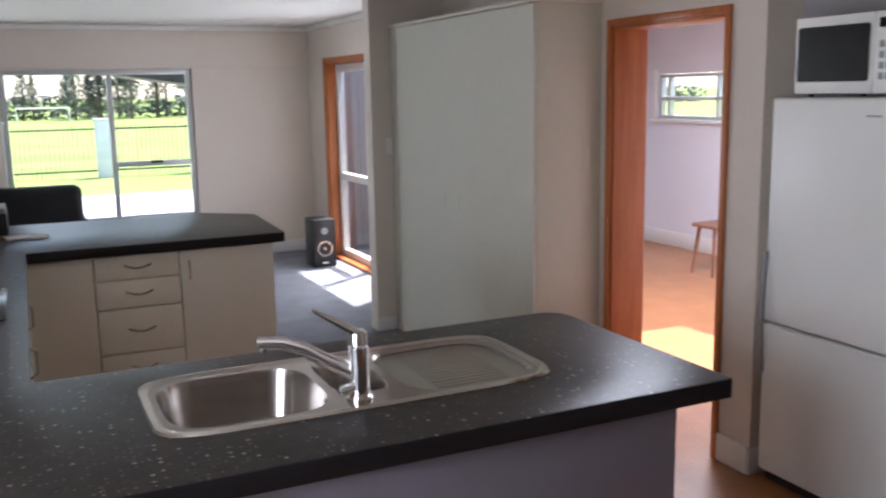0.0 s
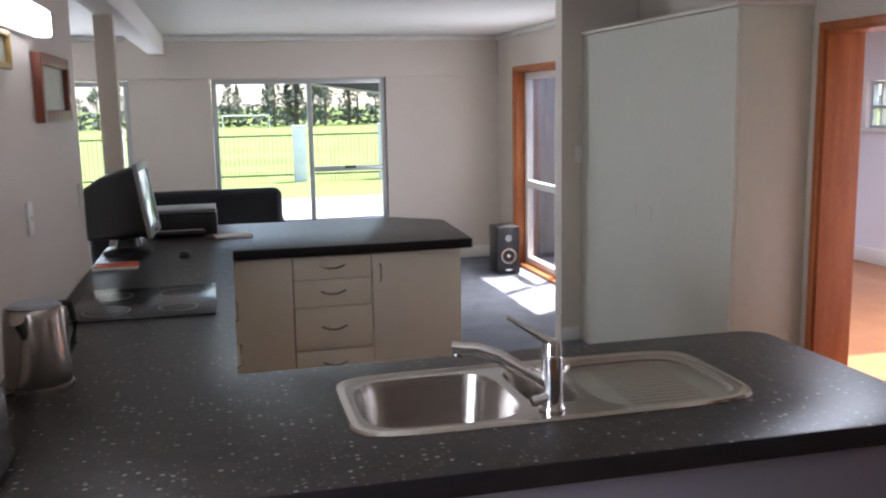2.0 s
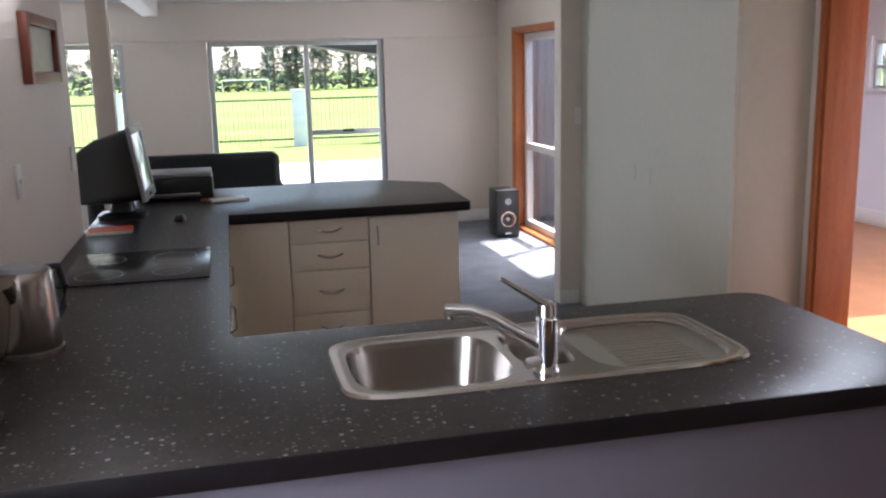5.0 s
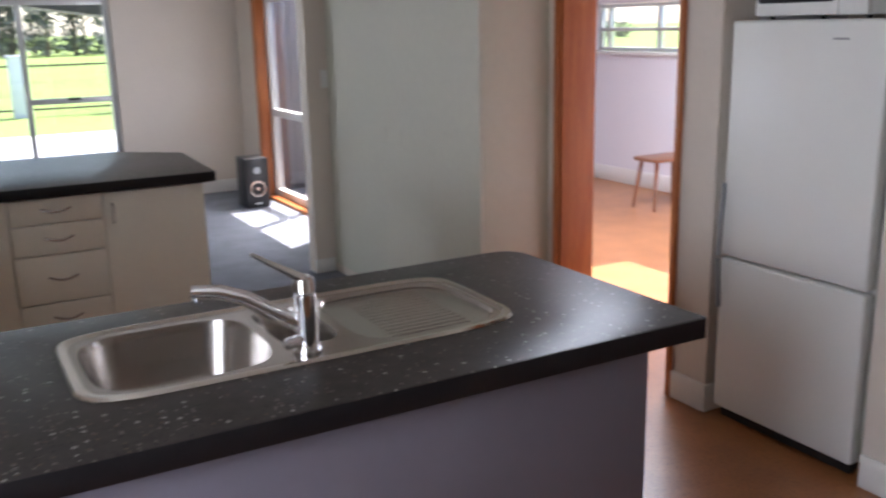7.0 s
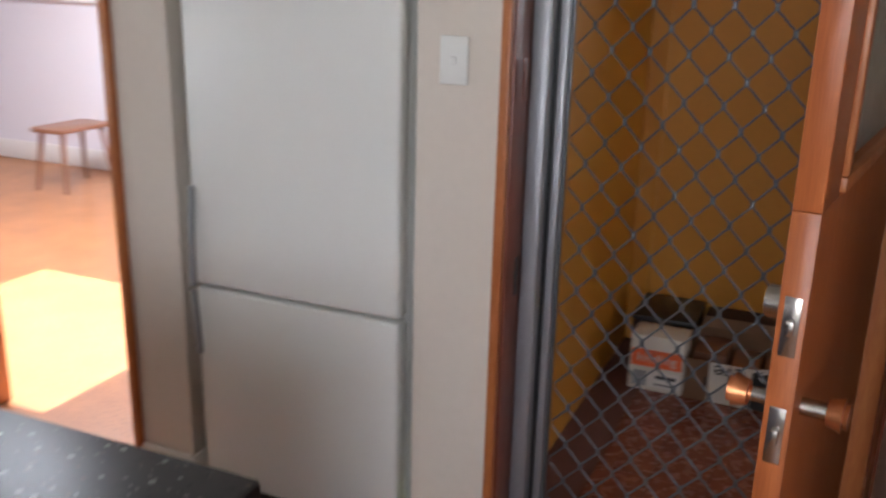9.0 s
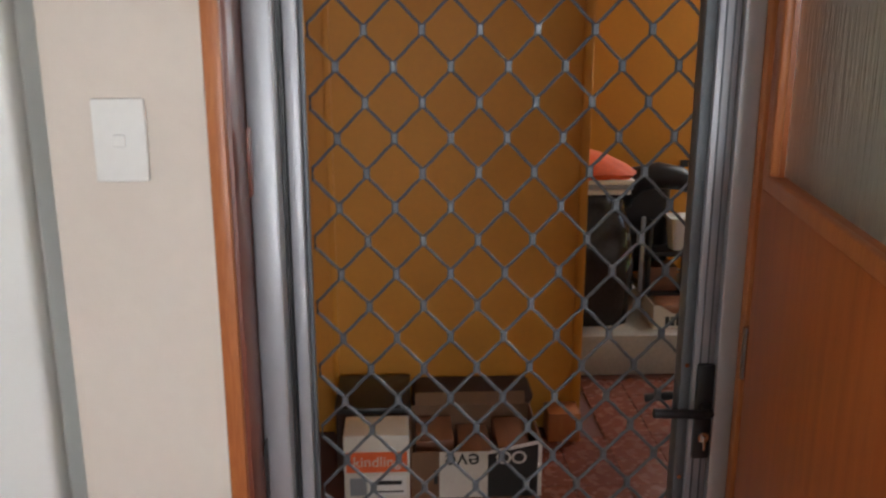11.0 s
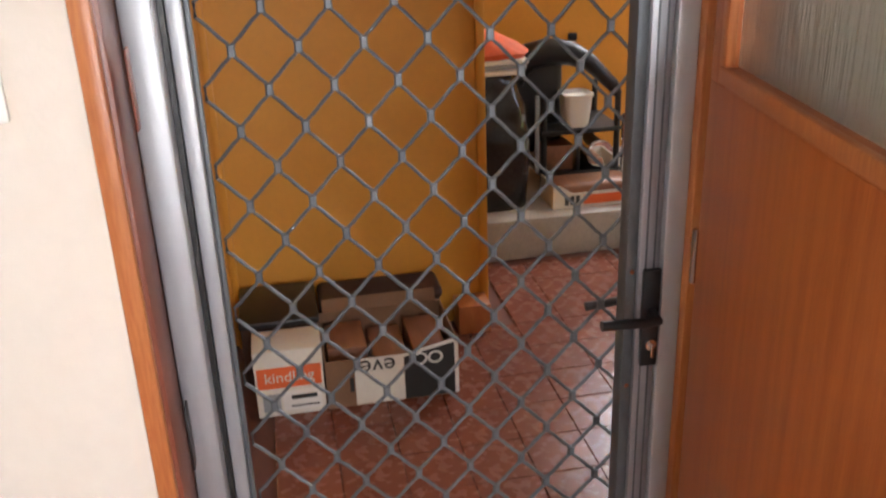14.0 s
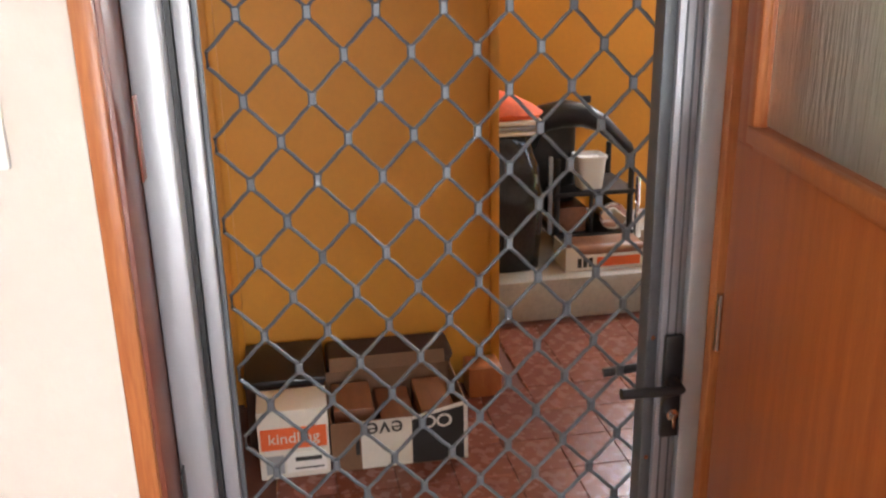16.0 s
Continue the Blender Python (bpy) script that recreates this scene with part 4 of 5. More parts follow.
def disc(cx, cz, y, r_in, r_out, depth):
    own = bmesh.new()
    vs = [[own.verts.new((cx + r * math.cos(math.tau * i / 36), yy, cz + r * math.sin(math.tau * i / 36))) for i in range(36)] for r, yy in ((r_out, y - 0.001), (r_out - 0.004, y - depth), (r_in, y - depth), (r_in - 0.004, y - 0.002))]
    for u, v in zip(vs, vs[1:]):
        for i in range(36):
            own.faces.new((u[i], u[(i + 1) % 36], v[(i + 1) % 36], v[i]))
    own.faces.new(vs[-1])
    return own


part("woofer_ring", disc(2.235, 0.185, 8.14, 0.066, 0.082, 0.010), STEEL, t, "silver ring")
w = part("woofer_cone", disc(2.235, 0.185, 8.138, 0.03, 0.06, 0.006), BLACK, t)
part("dust_cap", bm_cyl((2.235, 8.135, 0.185), (2.235, 8.122, 0.185), 0.024, 0.014, 20), STEEL, w)
part("tweeter", disc(2.235, 0.36, 8.14, 0.02, 0.034, 0.006), GREY_PLASTIC, t)
part("badge", bm_box(2.205, 2.265, 8.136, 8.1395, 0.035, 0.05), WHITE_PLASTIC, t, "small pale badge")

# ---- bedroom ----
t = thing("wooden_stool", "low brown wooden stool with splayed tapering legs", "stool", at=(5.35, 6.1, 0))
part("seat", bm_prism(round_rect(5.10, 5.62, 5.82, 6.14, 0.05), 0.44, 0.47, 0.006), BROWN_WOOD, t)
for lx, ly, sx, sy in ((5.17, 5.88, -0.05, -0.04), (5.55, 5.88, 0.05, -0.04), (5.17, 6.08, -0.05, 0.04), (5.55, 6.08, 0.05, 0.04)):
    part("leg", bm_cyl((lx + sx, ly + sy, 0), (lx, ly, 0.4399), 0.012, 0.020, 14), BROWN_WOOD, t)

# ---- back door, screen door ----
def screen_door():
    y0, y1, z0, z1, xf = 0.700, 1.421, 0.0, 2.03, 2.555
    t = thing("screen_door", "closed silver aluminium security screen door with diamond mesh", "screen door", at=(xf, (y0 + y1) / 2, z0))
    part("frame_stile", bm_box(xf - 0.018, xf + 0.018, y1 - 0.022, y1, z0, z1, 0.003), ALU, t)
    part("frame_stile", bm_box(xf - 0.018, xf + 0.018, y0, y0 + 0.037, z0, z1, 0.004), ALU, t)
    part("frame_rail", bm_box(xf - 0.018, xf + 0.018, y0 + 0.037, y1 - 0.022, z1 - 0.066, z1, 0.004), ALU, t)
    part("frame_rail", bm_box(xf - 0.018, xf + 0.018, y0 + 0.037, y1 - 0.022, z0, z0 + 0.09, 0.004), ALU, t)
    part("mesh_bead", bm_box(xf + 0.002, xf + 0.020, y1 - 0.030, y1 - 0.0225, z0 + 0.09, z1 - 0.066, 0.002), GALV, t, "dull grey bead")
    part("mesh_bead", bm_box(xf - 0.012, xf + 0.024, y0 + 0.0375, y0 + 0.056, z0 + 0.09, z1 - 0.066, 0.002), GALV, t, "dull grey bead")
    for g in (0.010, 0.024):
        part("groove", bm_box(xf - 0.0195, xf - 0.0175, y0 + g, y0 + g + 0.003, z0, z1), GALV, t)
    # bent strands side by side, clipped together where they touch
    cy, cz, xm = 0.0467, 0.0581, xf + 0.026
    yn, zn = 1.3437, 1.3936
    for k in range(-13, 1):
        pts = []
        for r in range(-23, 12):
            side = (r + k) % 2
            y, z = yn + (k + side) * cy, zn + r * cz
            if z < z0 + 0.06 or z > z1 - 0.04:
                continue
            d = -0.0032 if side else 0.0032
            for h, e in ((-0.019, 0.011), (-0.010, 0.001), (0.010, 0.001), (0.019, 0.011)):
                pts.append((xm, y + d + (-e if side else e), z + h))
        part("mesh_strand", bm_tube(pts, 0.0031, 6), GALV, t)
        knots = bmesh.new()
        for r in range(-23, 12):
            if (r + k) % 2 == 0 and z0 + 0.08 < zn + r * cz < z1 - 0.06:
                bm_box(xm - 0.005, xm + 0.005, yn + k * cy - 0.0056, yn + k * cy + 0.0056, zn + r * cz - 0.0100, zn + r * cz + 0.0100, 0.002, 1, bm=knots)
        part("mesh_clip", knots, GALV, t)
    # lock
    l = part("lock_plate", bm_box(xf - 0.030, xf - 0.0185, y0 + 0.001, y0 + 0.031, 0.828, 1.006, 0.003), BLACK, t, "black lock plate")
    part("lever_handle", bm_tube([(xf - 0.03, y0 + 0.016, 0.930), (xf - 0.062, y0 + 0.018, 0.930), (xf - 0.066, y0 + 0.036, 0.931), (xf - 0.064, y0 + 0.115, 0.934)], 0.0085, 10), BLACK, l)
    part("keyhole", bm_cyl((xf - 0.031, y0 + 0.016, 0.872), (xf - 0.037, y0 + 0.016, 0.872), 0.010, seg=16), CHROME, l)
    part("key", bm_box(xf - 0.046, xf - 0.037, y0 + 0.014, y0 + 0.019, 0.852, 0.876, 0.001), CHROME, l)
    part("outer_handle", bm_tube([(xf + 0.02, y0 + 0.016, 0.905), (xf + 0.075, y0 + 0.02, 0.905), (xf + 0.083, y0 + 0.09, 0.896)], 0.008, 10), BLACK, t)
    for z in (0.786, 1.0):
        part("screw", bm_cyl((xf - 0.012, y0 + 0.047, z), (xf - 0.0155, y0 + 0.047, z), 0.004, seg=10), CHROME, t)
    # fixed outer channel
    f = thing("door_channel", "silver aluminium channel holding the screen door", "door frame", at=(xf, (y0 + y1) / 2, 0), kind="structure")
    part("channel", bm_box(xf - 0.070, xf + 0.03, 1.430, 1.4745, 0.001, 2.028, 0.006), ALU, f)
    # lighter aluminium on this side: light falling on it is put into the colour
    part("channel", bm_box(xf - 0.024, xf + 0.03, 0.662, y0 - 0.003, 0.001, 2.028, 0.004), WIN_ALU, f)
    part("stop", bm_box(xf - 0.040, xf + 0.03, 0.582, 0.6615, 0.001, 2.028, 0.003), ORANGE_WOOD, f, "varnished timber stop")
    part("channel", bm_box(xf - 0.02, xf + 0.03, y0 - 0.003, y1 + 0.003, z1 + 0.002, 2.045, 0.002), ALU, f)
    part("seal", bm_box(xf - 0.024, xf + 0.01, y1 + 0.0008, y1 + 0.0085, 0.01, 2.028), BLACK, f)


screen_door()


def back_door():
    """The open timber door, square to the wall, hinged on the jamb."""
    x0, x1, y0, y1, z0, z1 = 1.60, 2.46, 0.635, 0.675, 0.012, 2.02
    t = thing("timber_door", "open varnished timber door with an obscure glass upper panel", "door", at=(x1, 0.655, 0))
    g0, g1, gz = 1.72, 2.40, 1.357
    part("lower_panel", bm_box(x0, x1, y0, y1, z0, gz - 0.03, 0.002), DOOR_WOOD, t)
    part("stile", bm_box(g1, x1, y0, y1, gz - 0.03, z1, 0.002), DOOR_WOOD, t)
    part("stile", bm_box(x0, g0, y0, y1, gz - 0.03, z1, 0.002), DOOR_WOOD, t)
    part("top_rail", bm_box(g0, g1, y0, y1, z1 - 0.11, z1, 0.002), DOOR_WOOD, t)
    part("mid_rail", bm_box(g0, g1, y0, y1, gz - 0.03, gz - 0.002, 0.001), DOOR_WOOD, t)
    p = part("pane", bm_box(g0, g1, 0.652, 0.658, gz, z1 - 0.11), REEDED, t, "obscure rippled glass")
    p.visible_shadow = False
    for s in ((g0 - 0.003, g1 + 0.003, gz - 0.022, gz + 0.002), (g0 - 0.003, g1 + 0.003, z1 - 0.125, z1 - 0.105), (g0 - 0.003, g0 + 0.022, gz + 0.002, z1 - 0.125), (g1 - 0.022, g1 + 0.003, gz + 0.002, z1 - 0.125)):
        part("glazing_bead", bm_box(s[0], s[1], y1 - 0.004, y1 + 0.010, s[2], s[3], 0.004), ORANGE_WOOD, t)
        part("glazing_bead", bm_box(s[0], s[1], y0 - 0.010, y0 + 0.004, s[2], s[3], 0.004), ORANGE_WOOD, t)
    # knobs and locks on the free edge
    k = part("door_knob", bm_cyl((1.67, y1, 1.015), (1.67, y1 + 0.006, 1.015), 0.034, seg=28, bevel=0.002), STEEL, t, "steel door knob")
    part("knob_neck", bm_cyl((1.67, y1 + 0.006, 1.015), (1.67, y1 + 0.032, 1.015), 0.012, seg=20), STEEL, k)
    part("knob_grip", bm_cyl((1.67, y1 + 0.030, 1.015), (1.67, y1 + 0.068, 1.015), 0.018, 0.029, 28, 0.008), COPPER, k, "copper coloured grip")
    part("deadlock", bm_cyl((1.67, y1, 1.17), (1.67, y1 + 0.03, 1.17), 0.026, seg=24, bevel=0.003), STEEL, t, "round steel deadlock")
    k = part("door_knob", bm_cyl((1.67, y0, 1.015), (1.67, y0 - 0.05, 1.015), 0.014, seg=20), STEEL, t, "steel door knob")
    part("knob_grip", bm_cyl((1.67, y0 - 0.03, 1.015), (1.67, y0 - 0.068, 1.015), 0.018, 0.029, 28, 0.008), COPPER, k, "copper coloured grip")
    for z in (0.99, 1.16):
        part("strike_face", bm_box(x0 - 0.002, x0 + 0.001, 0.643, 0.667, z - 0.045, z + 0.045, 0.001), STEEL, t)
        part("latch", bm_box(x0 - 0.012, x0 - 0.002, 0.649, 0.661, z - 0.012, z + 0.012, 0.002), STEEL, t)
    for z in (0.25, 1.05, 1.80):
        part("hinge", bm_cyl((x1 + 0.004, y1 + 0.002, z - 0.045), (x1 + 0.004, y1 + 0.002, z + 0.045), 0.006, seg=12), STEEL, t)
    t.rotation_euler.z = radians(-8.5)


back_door()
for z in (0.89, 1.385):
    solid("strike_plate", bm_box(XR + 0.018, XR + 0.045, 1.4565, 1.4595, z - 0.05, z + 0.05, 0.001), DARK_WOOD if z > 1 else BLACK, "dark metal strike plate on the door jamb", "strike plate")

# ---- porch ----
PZ = -0.12
structure("floor_porch", bm_box(XO, 6.4, -2.2, 1.7, PZ - 0.12, PZ - 0.012), GROUT, "grey-brown mortar bed of the porch floor")
PX, PY = 4.60, 0.506         # porch back wall: face and free end
SX = 5.165                   # front of the step
structure("wall_porch_side", bm_box(XO, PX, 1.60, 1.648, PZ, CZ), OCHRE, "ochre yellow painted porch wall")
structure("wall_porch_back", bm_box(PX, PX + 0.12, PY, 1.648, PZ, CZ), OCHRE, "ochre yellow painted porch wall")
structure("wall_porch_return", bm_box(PX + 0.12, 6.2, 0.59, 0.71, PZ, CZ), OCHRE, "ochre yellow painted porch wall")
wall_run("wall_porch_end", "y", -2.2, 0.59, 6.2, 6.3, [(-1.65, -0.72, 1.43, 2.2)], material=OCHRE, label="ochre yellow painted porch end wall")
# unseen wall; its opening is added for the porch fill lamp
wall_run("wall_porch_open", "x", XO, 6.3, -2.3, -2.2, [(3.9, 4.5, 1.1, 2.1)], material=OCHRE, label="ochre yellow painted porch wall, unseen, with an added opening for fill light")
structure("ceiling_porch", bm_box(XO, 6.3, -2.3, 1.648, CZ, CZ + 0.12), CEIL, "white painted porch ceiling")
structure("ceiling_recess", bm_box(XO, 3.2, 1.649, 2.489, CZ, CZ + 0.12), CEIL, "off-white painted ceiling of the fridge recess")
structure("trim_edge_board", bm_box(PX - 0.012, PX - 0.001, PY - 0.004, PY + 0.032, PZ, CZ, 0.003), OCHRE, "painted timber edge strip")
structure("trim_porch_corner", bm_box(PX - 0.025, PX - 0.001, 1.505, 1.531, PZ, CZ, 0.003), OCHRE, "painted timber cover strip")
structure("step_1", bm_box(SX, 6.2, -2.19, 0.585, PZ - 0.011, 0.077, 0.012), CONCRETE, "grey concrete step in the porch")
structure("step_2", bm_box(XO + 0.002, 2.70, 0.56, 1.59, PZ - 0.011, -0.002, 0.008), CONCRETE, "concrete door sill")
window_unit("window_7", "y", -1.645, -0.725, 6.24, 1.435, 2.195, label="bright porch window", fw=0.03)

solid("timber_offcut", bm_box(4.46, 4.585, 0.522, 0.655, PZ, 0.005, 0.004), ORANGE_WOOD, "orange timber block standing against the porch wall", "timber block")


def kindling_box():
    x0, x1, y0, y1, z0, z1 = 4.037, 4.20, 1.224, 1.459, PZ, 0.135
    t = thing("kindling_box", "white kindling carton with an orange band on the porch floor", "box", at=((x0 + x1) / 2, (y0 + y1) / 2, z0))
    part("carton", bm_box(x0, x1, y0, y1, z0, z1, 0.003), WHITE_CARD, t)
    part("band", bm_box(x0 - 0.0012, x0 - 0.0002, y0 + 0.008, y1 - 0.008, -0.008, 0.072), PRINT_ORANGE, t, "orange printed band")
    writing("kindling", 0.056, Matrix(((0, 0, -1, x0 - 0.002), (-1, 0, 0, (y0 + y1) / 2), (0, 1, 0, 0.032), (0, 0, 0, 1))), WHITE_CARD, t)
    part("print_panel", bm_box(x0 - 0.0012, x0 - 0.0002, y0 + 0.012, y1 - 0.088, PZ + 0.02, -0.024), PAPER, t)
    part("print_bar", bm_box(x0 - 0.0022, x0 - 0.0013, y0 + 0.028, y1 - 0.118, PZ + 0.062, PZ + 0.078), PRINT_BLACK, t)
    part("print_bar", bm_box(x0 - 0.0022, x0 - 0.0013, y0 + 0.022, y1 - 0.115, PZ + 0.032, PZ + 0.038), PRINT_BLACK, t)
    part("barcode", bm_box(x0 - 0.0012, x0 - 0.0002, y1 - 0.080, y1 - 0.02, PZ + 0.02, -0.03), GREY_PLASTIC, t)
    return t


kindling_box()


def appliance_box():
    x0, x1, y0, y1, z0, z1 = 4.037, 4.375, 0.747, 1.218, PZ, 0.066
    t = thing("open_carton", "open brown cardboard carton with black and white printed side", "box", at=(4.2, 0.98, PZ))
    th = 0.005
    part("bottom", bm_box(x0, x1, y0, y1, z0, z0 + th), CARD, t)
    s = part("side", bm_box(x0, x0 + th, y0, y1, z0 + th, z1), CARD, t)
    part("side", bm_box(x1 - th, x1, y0, y1, z0 + th, z1 + 0.03), CARD, t)
    part("side", bm_box(x0 + th, x1 - th, y0, y0 + th, z0 + th, z1 + 0.03), CARD, t)
    part("side", bm_box(x0 + th, x1 - th, y1 - th, y1, z0 + th, z1), CARD, t)

    def sheet(name, outline, material, off):
        own = bm_prism(outline, 0, 0.0008)
        bmesh.ops.transform(own, matrix=Matrix(((0, 0, -1, x0 - off), (1, 0, 0, 0), (0, 1, 0, 0), (0, 0, 0, 1))), verts=own.verts)
        bmesh.ops.recalc_face_normals(own, faces=own.faces[:])
        return part(name, own, material, s)

    sheet("white_print", [(0.942, z0 + 0.004), (1.117, z0 + 0.004), (1.117, z1), (0.942, z1)], WHITE_CARD, 0.0002)
    sheet("black_print", [(y0, z0 + 0.004), (0.941, z0 + 0.004), (0.941, z1), (y0, z1 + 0.043)], PRINT_BLACK, 0.0002)
    sheet("white_edge", [(y0, z0 + 0.004), (y0 + 0.014, z0 + 0.004), (y0 + 0.014, z1 + 0.034), (y0, z1 + 0.043)], PAPER, 0.0012)
    sheet("white_edge", [(y0 + 0.014, z1 + 0.024), (0.941, z1 - 0.012), (0.941, z1), (y0 + 0.014, z1 + 0.040)], PAPER, 0.0012)
    # upside-down letters and two linked rings
    flip = Matrix(((0, 0, -1, x0 - 0.002), (1, 0, 0, 1.035), (0, -1, 0, 0.030), (0, 0, 0, 1)))
    writing("eve", 0.092, flip, PRINT_BLACK, s)
    part("print_mark", bm_box(x0 - 0.0012, x0 - 0.0002, 1.122, 1.136, z0 + 0.06, -0.005), PRINT_BLACK, s)
    for yy in (0.83, 0.885):
        ring = bmesh.new()
        vs = [[ring.verts.new((x0 - 0.0024, yy + r * 1.1 * math.cos(math.tau * i / 20), 0.040 + r * math.sin(math.tau * i / 20))) for i in range(20)] for r in (0.025, 0.017)]
        for i in range(20):
            ring.faces.new((vs[0][i], vs[0][(i + 1) % 20], vs[1][(i + 1) % 20], vs[1][i]))
        part("ring_print", ring, PAPER, s)
    own = bm_box(-0.005, 0.0, y0 + 0.02, y1 - 0.02, 0.0, 0.05)
    bmesh.ops.transform(own, matrix=Matrix.Translation((x1 - 0.004, 0, z1 + 0.03)) @ Matrix.Rotation(radians(18), 4, "Y"), verts=own.verts)
    part("flap", own, CARD, t, "raised brown flap")
    for i, (a, b, h) in enumerate(((0.78, 0.90, 0.055), (0.92, 1.04, 0.03), (1.06, 1.20, 0.065))):
        part("wood_piece", bm_box(4.09 + 0.02 * i, 4.34, a, b, z0 + th, h, 0.004), BROWN_WOOD, t)


appliance_box()

t = thing("log_basket", "dark brown padded box with a rounded rim against the porch wall", "basket", at=(4.49, 0.97, PZ))
part("body", bm_box(4.395, 4.575, 0.735, 1.205, PZ, 0.11, 0.035, 3), DARK_BROWN, t)
part("rim", bm_box(4.388, 4.58, 0.728, 1.208, 0.085, 0.135, 0.024, 3), DARK_BROWN, t)
t = thing("dark_crate", "dark storage crate behind the kindling carton", "crate", at=(4.40, 1.36, PZ))
part("crate_body", bm_box(4.24, 4.56, 1.222, 1.50, PZ, 0.145, 0.02, 2), DARK_BROWN, t)
part("crate_rim", bm_box(4.234, 4.566, 1.216, 1.504, 0.125, 0.15, 0.008, 2), BLACK, t)

# things on the step
SZ = 0.077
t = thing("rubbish_bag", "bulging black plastic rubbish bag standing on the porch step", "rubbish bag", at=(5.46, 0.37, SZ))
bag = bm_rings([(superellipse(5.30, 5.66, 0.11, 0.56, 4), SZ), (superellipse(5.28, 5.69, 0.095, 0.575, 4), SZ + 0.25), (superellipse(5.28, 5.69, 0.095, 0.575, 4), SZ + 0.38),
                (superellipse(5.29, 5.68, 0.12, 0.575, 4), SZ + 0.50), (superellipse(5.31, 5.67, 0.15, 0.57, 4), SZ + 0.60), (superellipse(5.33, 5.66, 0.16, 0.57, 4), SZ + 0.66)])
bmesh.ops.subdivide_edges(bag, edges=bag.edges[:], cuts=2, use_grid_fill=True)
for v in bag.verts:
    k = max(0.0, min(1.0, (v.co.z - SZ - 0.1) / 0.3))
    q = v.co * 11
    v.co.x += k * 0.022 * noise.noise(q)
    v.co.y = min(0.583, v.co.y + k * 0.02 * noise.noise(q + Vector((7, 3, 1))))
part("bag", bag, BAG, t, "crumpled shiny black plastic")
for i in range(3):
    solid("plastic_tray", bm_box(5.28, 5.68, 0.15 - 0.01 * i, 0.575, SZ + 0.668 + i * 0.024, SZ + 0.688 + i * 0.024, 0.004), WHITE_CARD if i != 1 else GREY_PLASTIC, "flat pale tray stacked on the rubbish bag", "tray")
t = thing("folded_tarpaulin", "orange folded tarpaulin lying on the stacked trays", "tarpaulin", at=(5.48, 0.40, SZ + 0.737))
b = bm_rings([(superellipse(5.29, 5.68, 0.12, 0.57, 4), SZ + 0.737), (superellipse(5.28, 5.69, 0.10, 0.578, 4), SZ + 0.762), (superellipse(5.33, 5.64, 0.20, 0.575, 3), SZ + 0.815), (superellipse(5.40, 5.58, 0.33, 0.56, 3), SZ + 0.86)])
for v in b.verts:
    v.co.z = max(SZ + 0.737, v.co.z + 0.012 * noise.noise(v.co * 18))
part("cloth", b, ORANGE_CLOTH, t)

t = thing("tool_trolley", "black tubular trolley with a curved handle on the porch step", "trolley", at=(5.72, -0.22, SZ))
for yy in (-0.03, -0.42):
    part("upright", bm_tube([(5.56, yy, SZ), (5.56, yy, SZ + 0.48)], 0.016, 10), BLACK, t)
    part("upright", bm_tube([(5.90, yy, SZ), (5.90, yy, SZ + 0.48)], 0.016, 10), BLACK, t)
hoop = [(5.70, 0.09, SZ + 0.53), (5.69, 0.08, SZ + 0.60), (5.67, 0.02, SZ + 0.67), (5.64, -0.08, SZ + 0.695), (5.61, -0.18, SZ + 0.685), (5.59, -0.27, SZ + 0.64), (5.575, -0.34, SZ + 0.57), (5.565, -0.39, SZ + 0.52), (5.56, -0.42, SZ + 0.47)]
part("hoop_handle", bm_tube(hoop, [0.05, 0.06, 0.07, 0.07, 0.06, 0.045, 0.038, 0.034, 0.022], 14), BLACK, t)
part("back_cover", bm_box(5.70, 5.80, -0.18, 0.12, SZ + 0.15, SZ + 0.66, 0.05, 3), BLACK, t)
part("side_strip", bm_box(5.535, 5.55, 0.0, 0.022, SZ + 0.10, SZ + 0.50, 0.004), GREY_PLASTIC, t, "pale grey strip")
part("shelf", bm_box(5.54, 5.92, -0.44, -0.01, SZ + 0.285, SZ + 0.31, 0.006), BLACK, t)
part("shelf", bm_box(5.54, 5.92, -0.44, -0.01, SZ + 0.07, SZ + 0.09, 0.006), BLACK, t)
part("divider", bm_box(5.56, 5.575, -0.225, -0.205, SZ + 0.09, SZ + 0.285, 0.003), BLACK, t)
t = thing("white_bucket", "white plastic tub standing on the trolley", "bucket", at=(5.63, -0.22, SZ + 0.31))
part("pail", bm_rings([(superellipse(5.635 - r, 5.635 + r, -0.22 - r, -0.22 + r, 5, 40), SZ + 0.31 + z) for r, z in ((0.060, 0), (0.074, 0.155), (0.080, 0.157), (0.080, 0.170), (0.074, 0.172), (0.066, 0.150))]), WHITE_PLASTIC, t)
t = thing("metal_canister", "shiny metal canister lying on the trolley's lower shelf", "canister", at=(5.65, -0.34, SZ + 0.09))
part("can", bm_cyl((5.56, -0.335, SZ + 0.165), (5.82, -0.335, SZ + 0.165), 0.072, seg=28, bevel=0.008), CHROME, t)
part("can_rim", bm_cyl((5.553, -0.335, SZ + 0.165), (5.5595, -0.335, SZ + 0.165), 0.066, seg=28), CHROME, t)
t = thing("chrome_bar", "bright chrome bar standing beside the trolley", "bar", at=(5.60, -0.475, SZ))
part("bar", bm_cyl((5.60, -0.475, SZ), (5.60, -0.475, SZ + 0.36), 0.014, seg=14, bevel=0.003), CHROME, t)
solid("wooden_box", bm_box(5.58, 5.84, -0.195, -0.04, SZ + 0.0905, SZ + 0.22, 0.004), BROWN_WOOD, "brown wooden box on the trolley's lower shelf", "box")
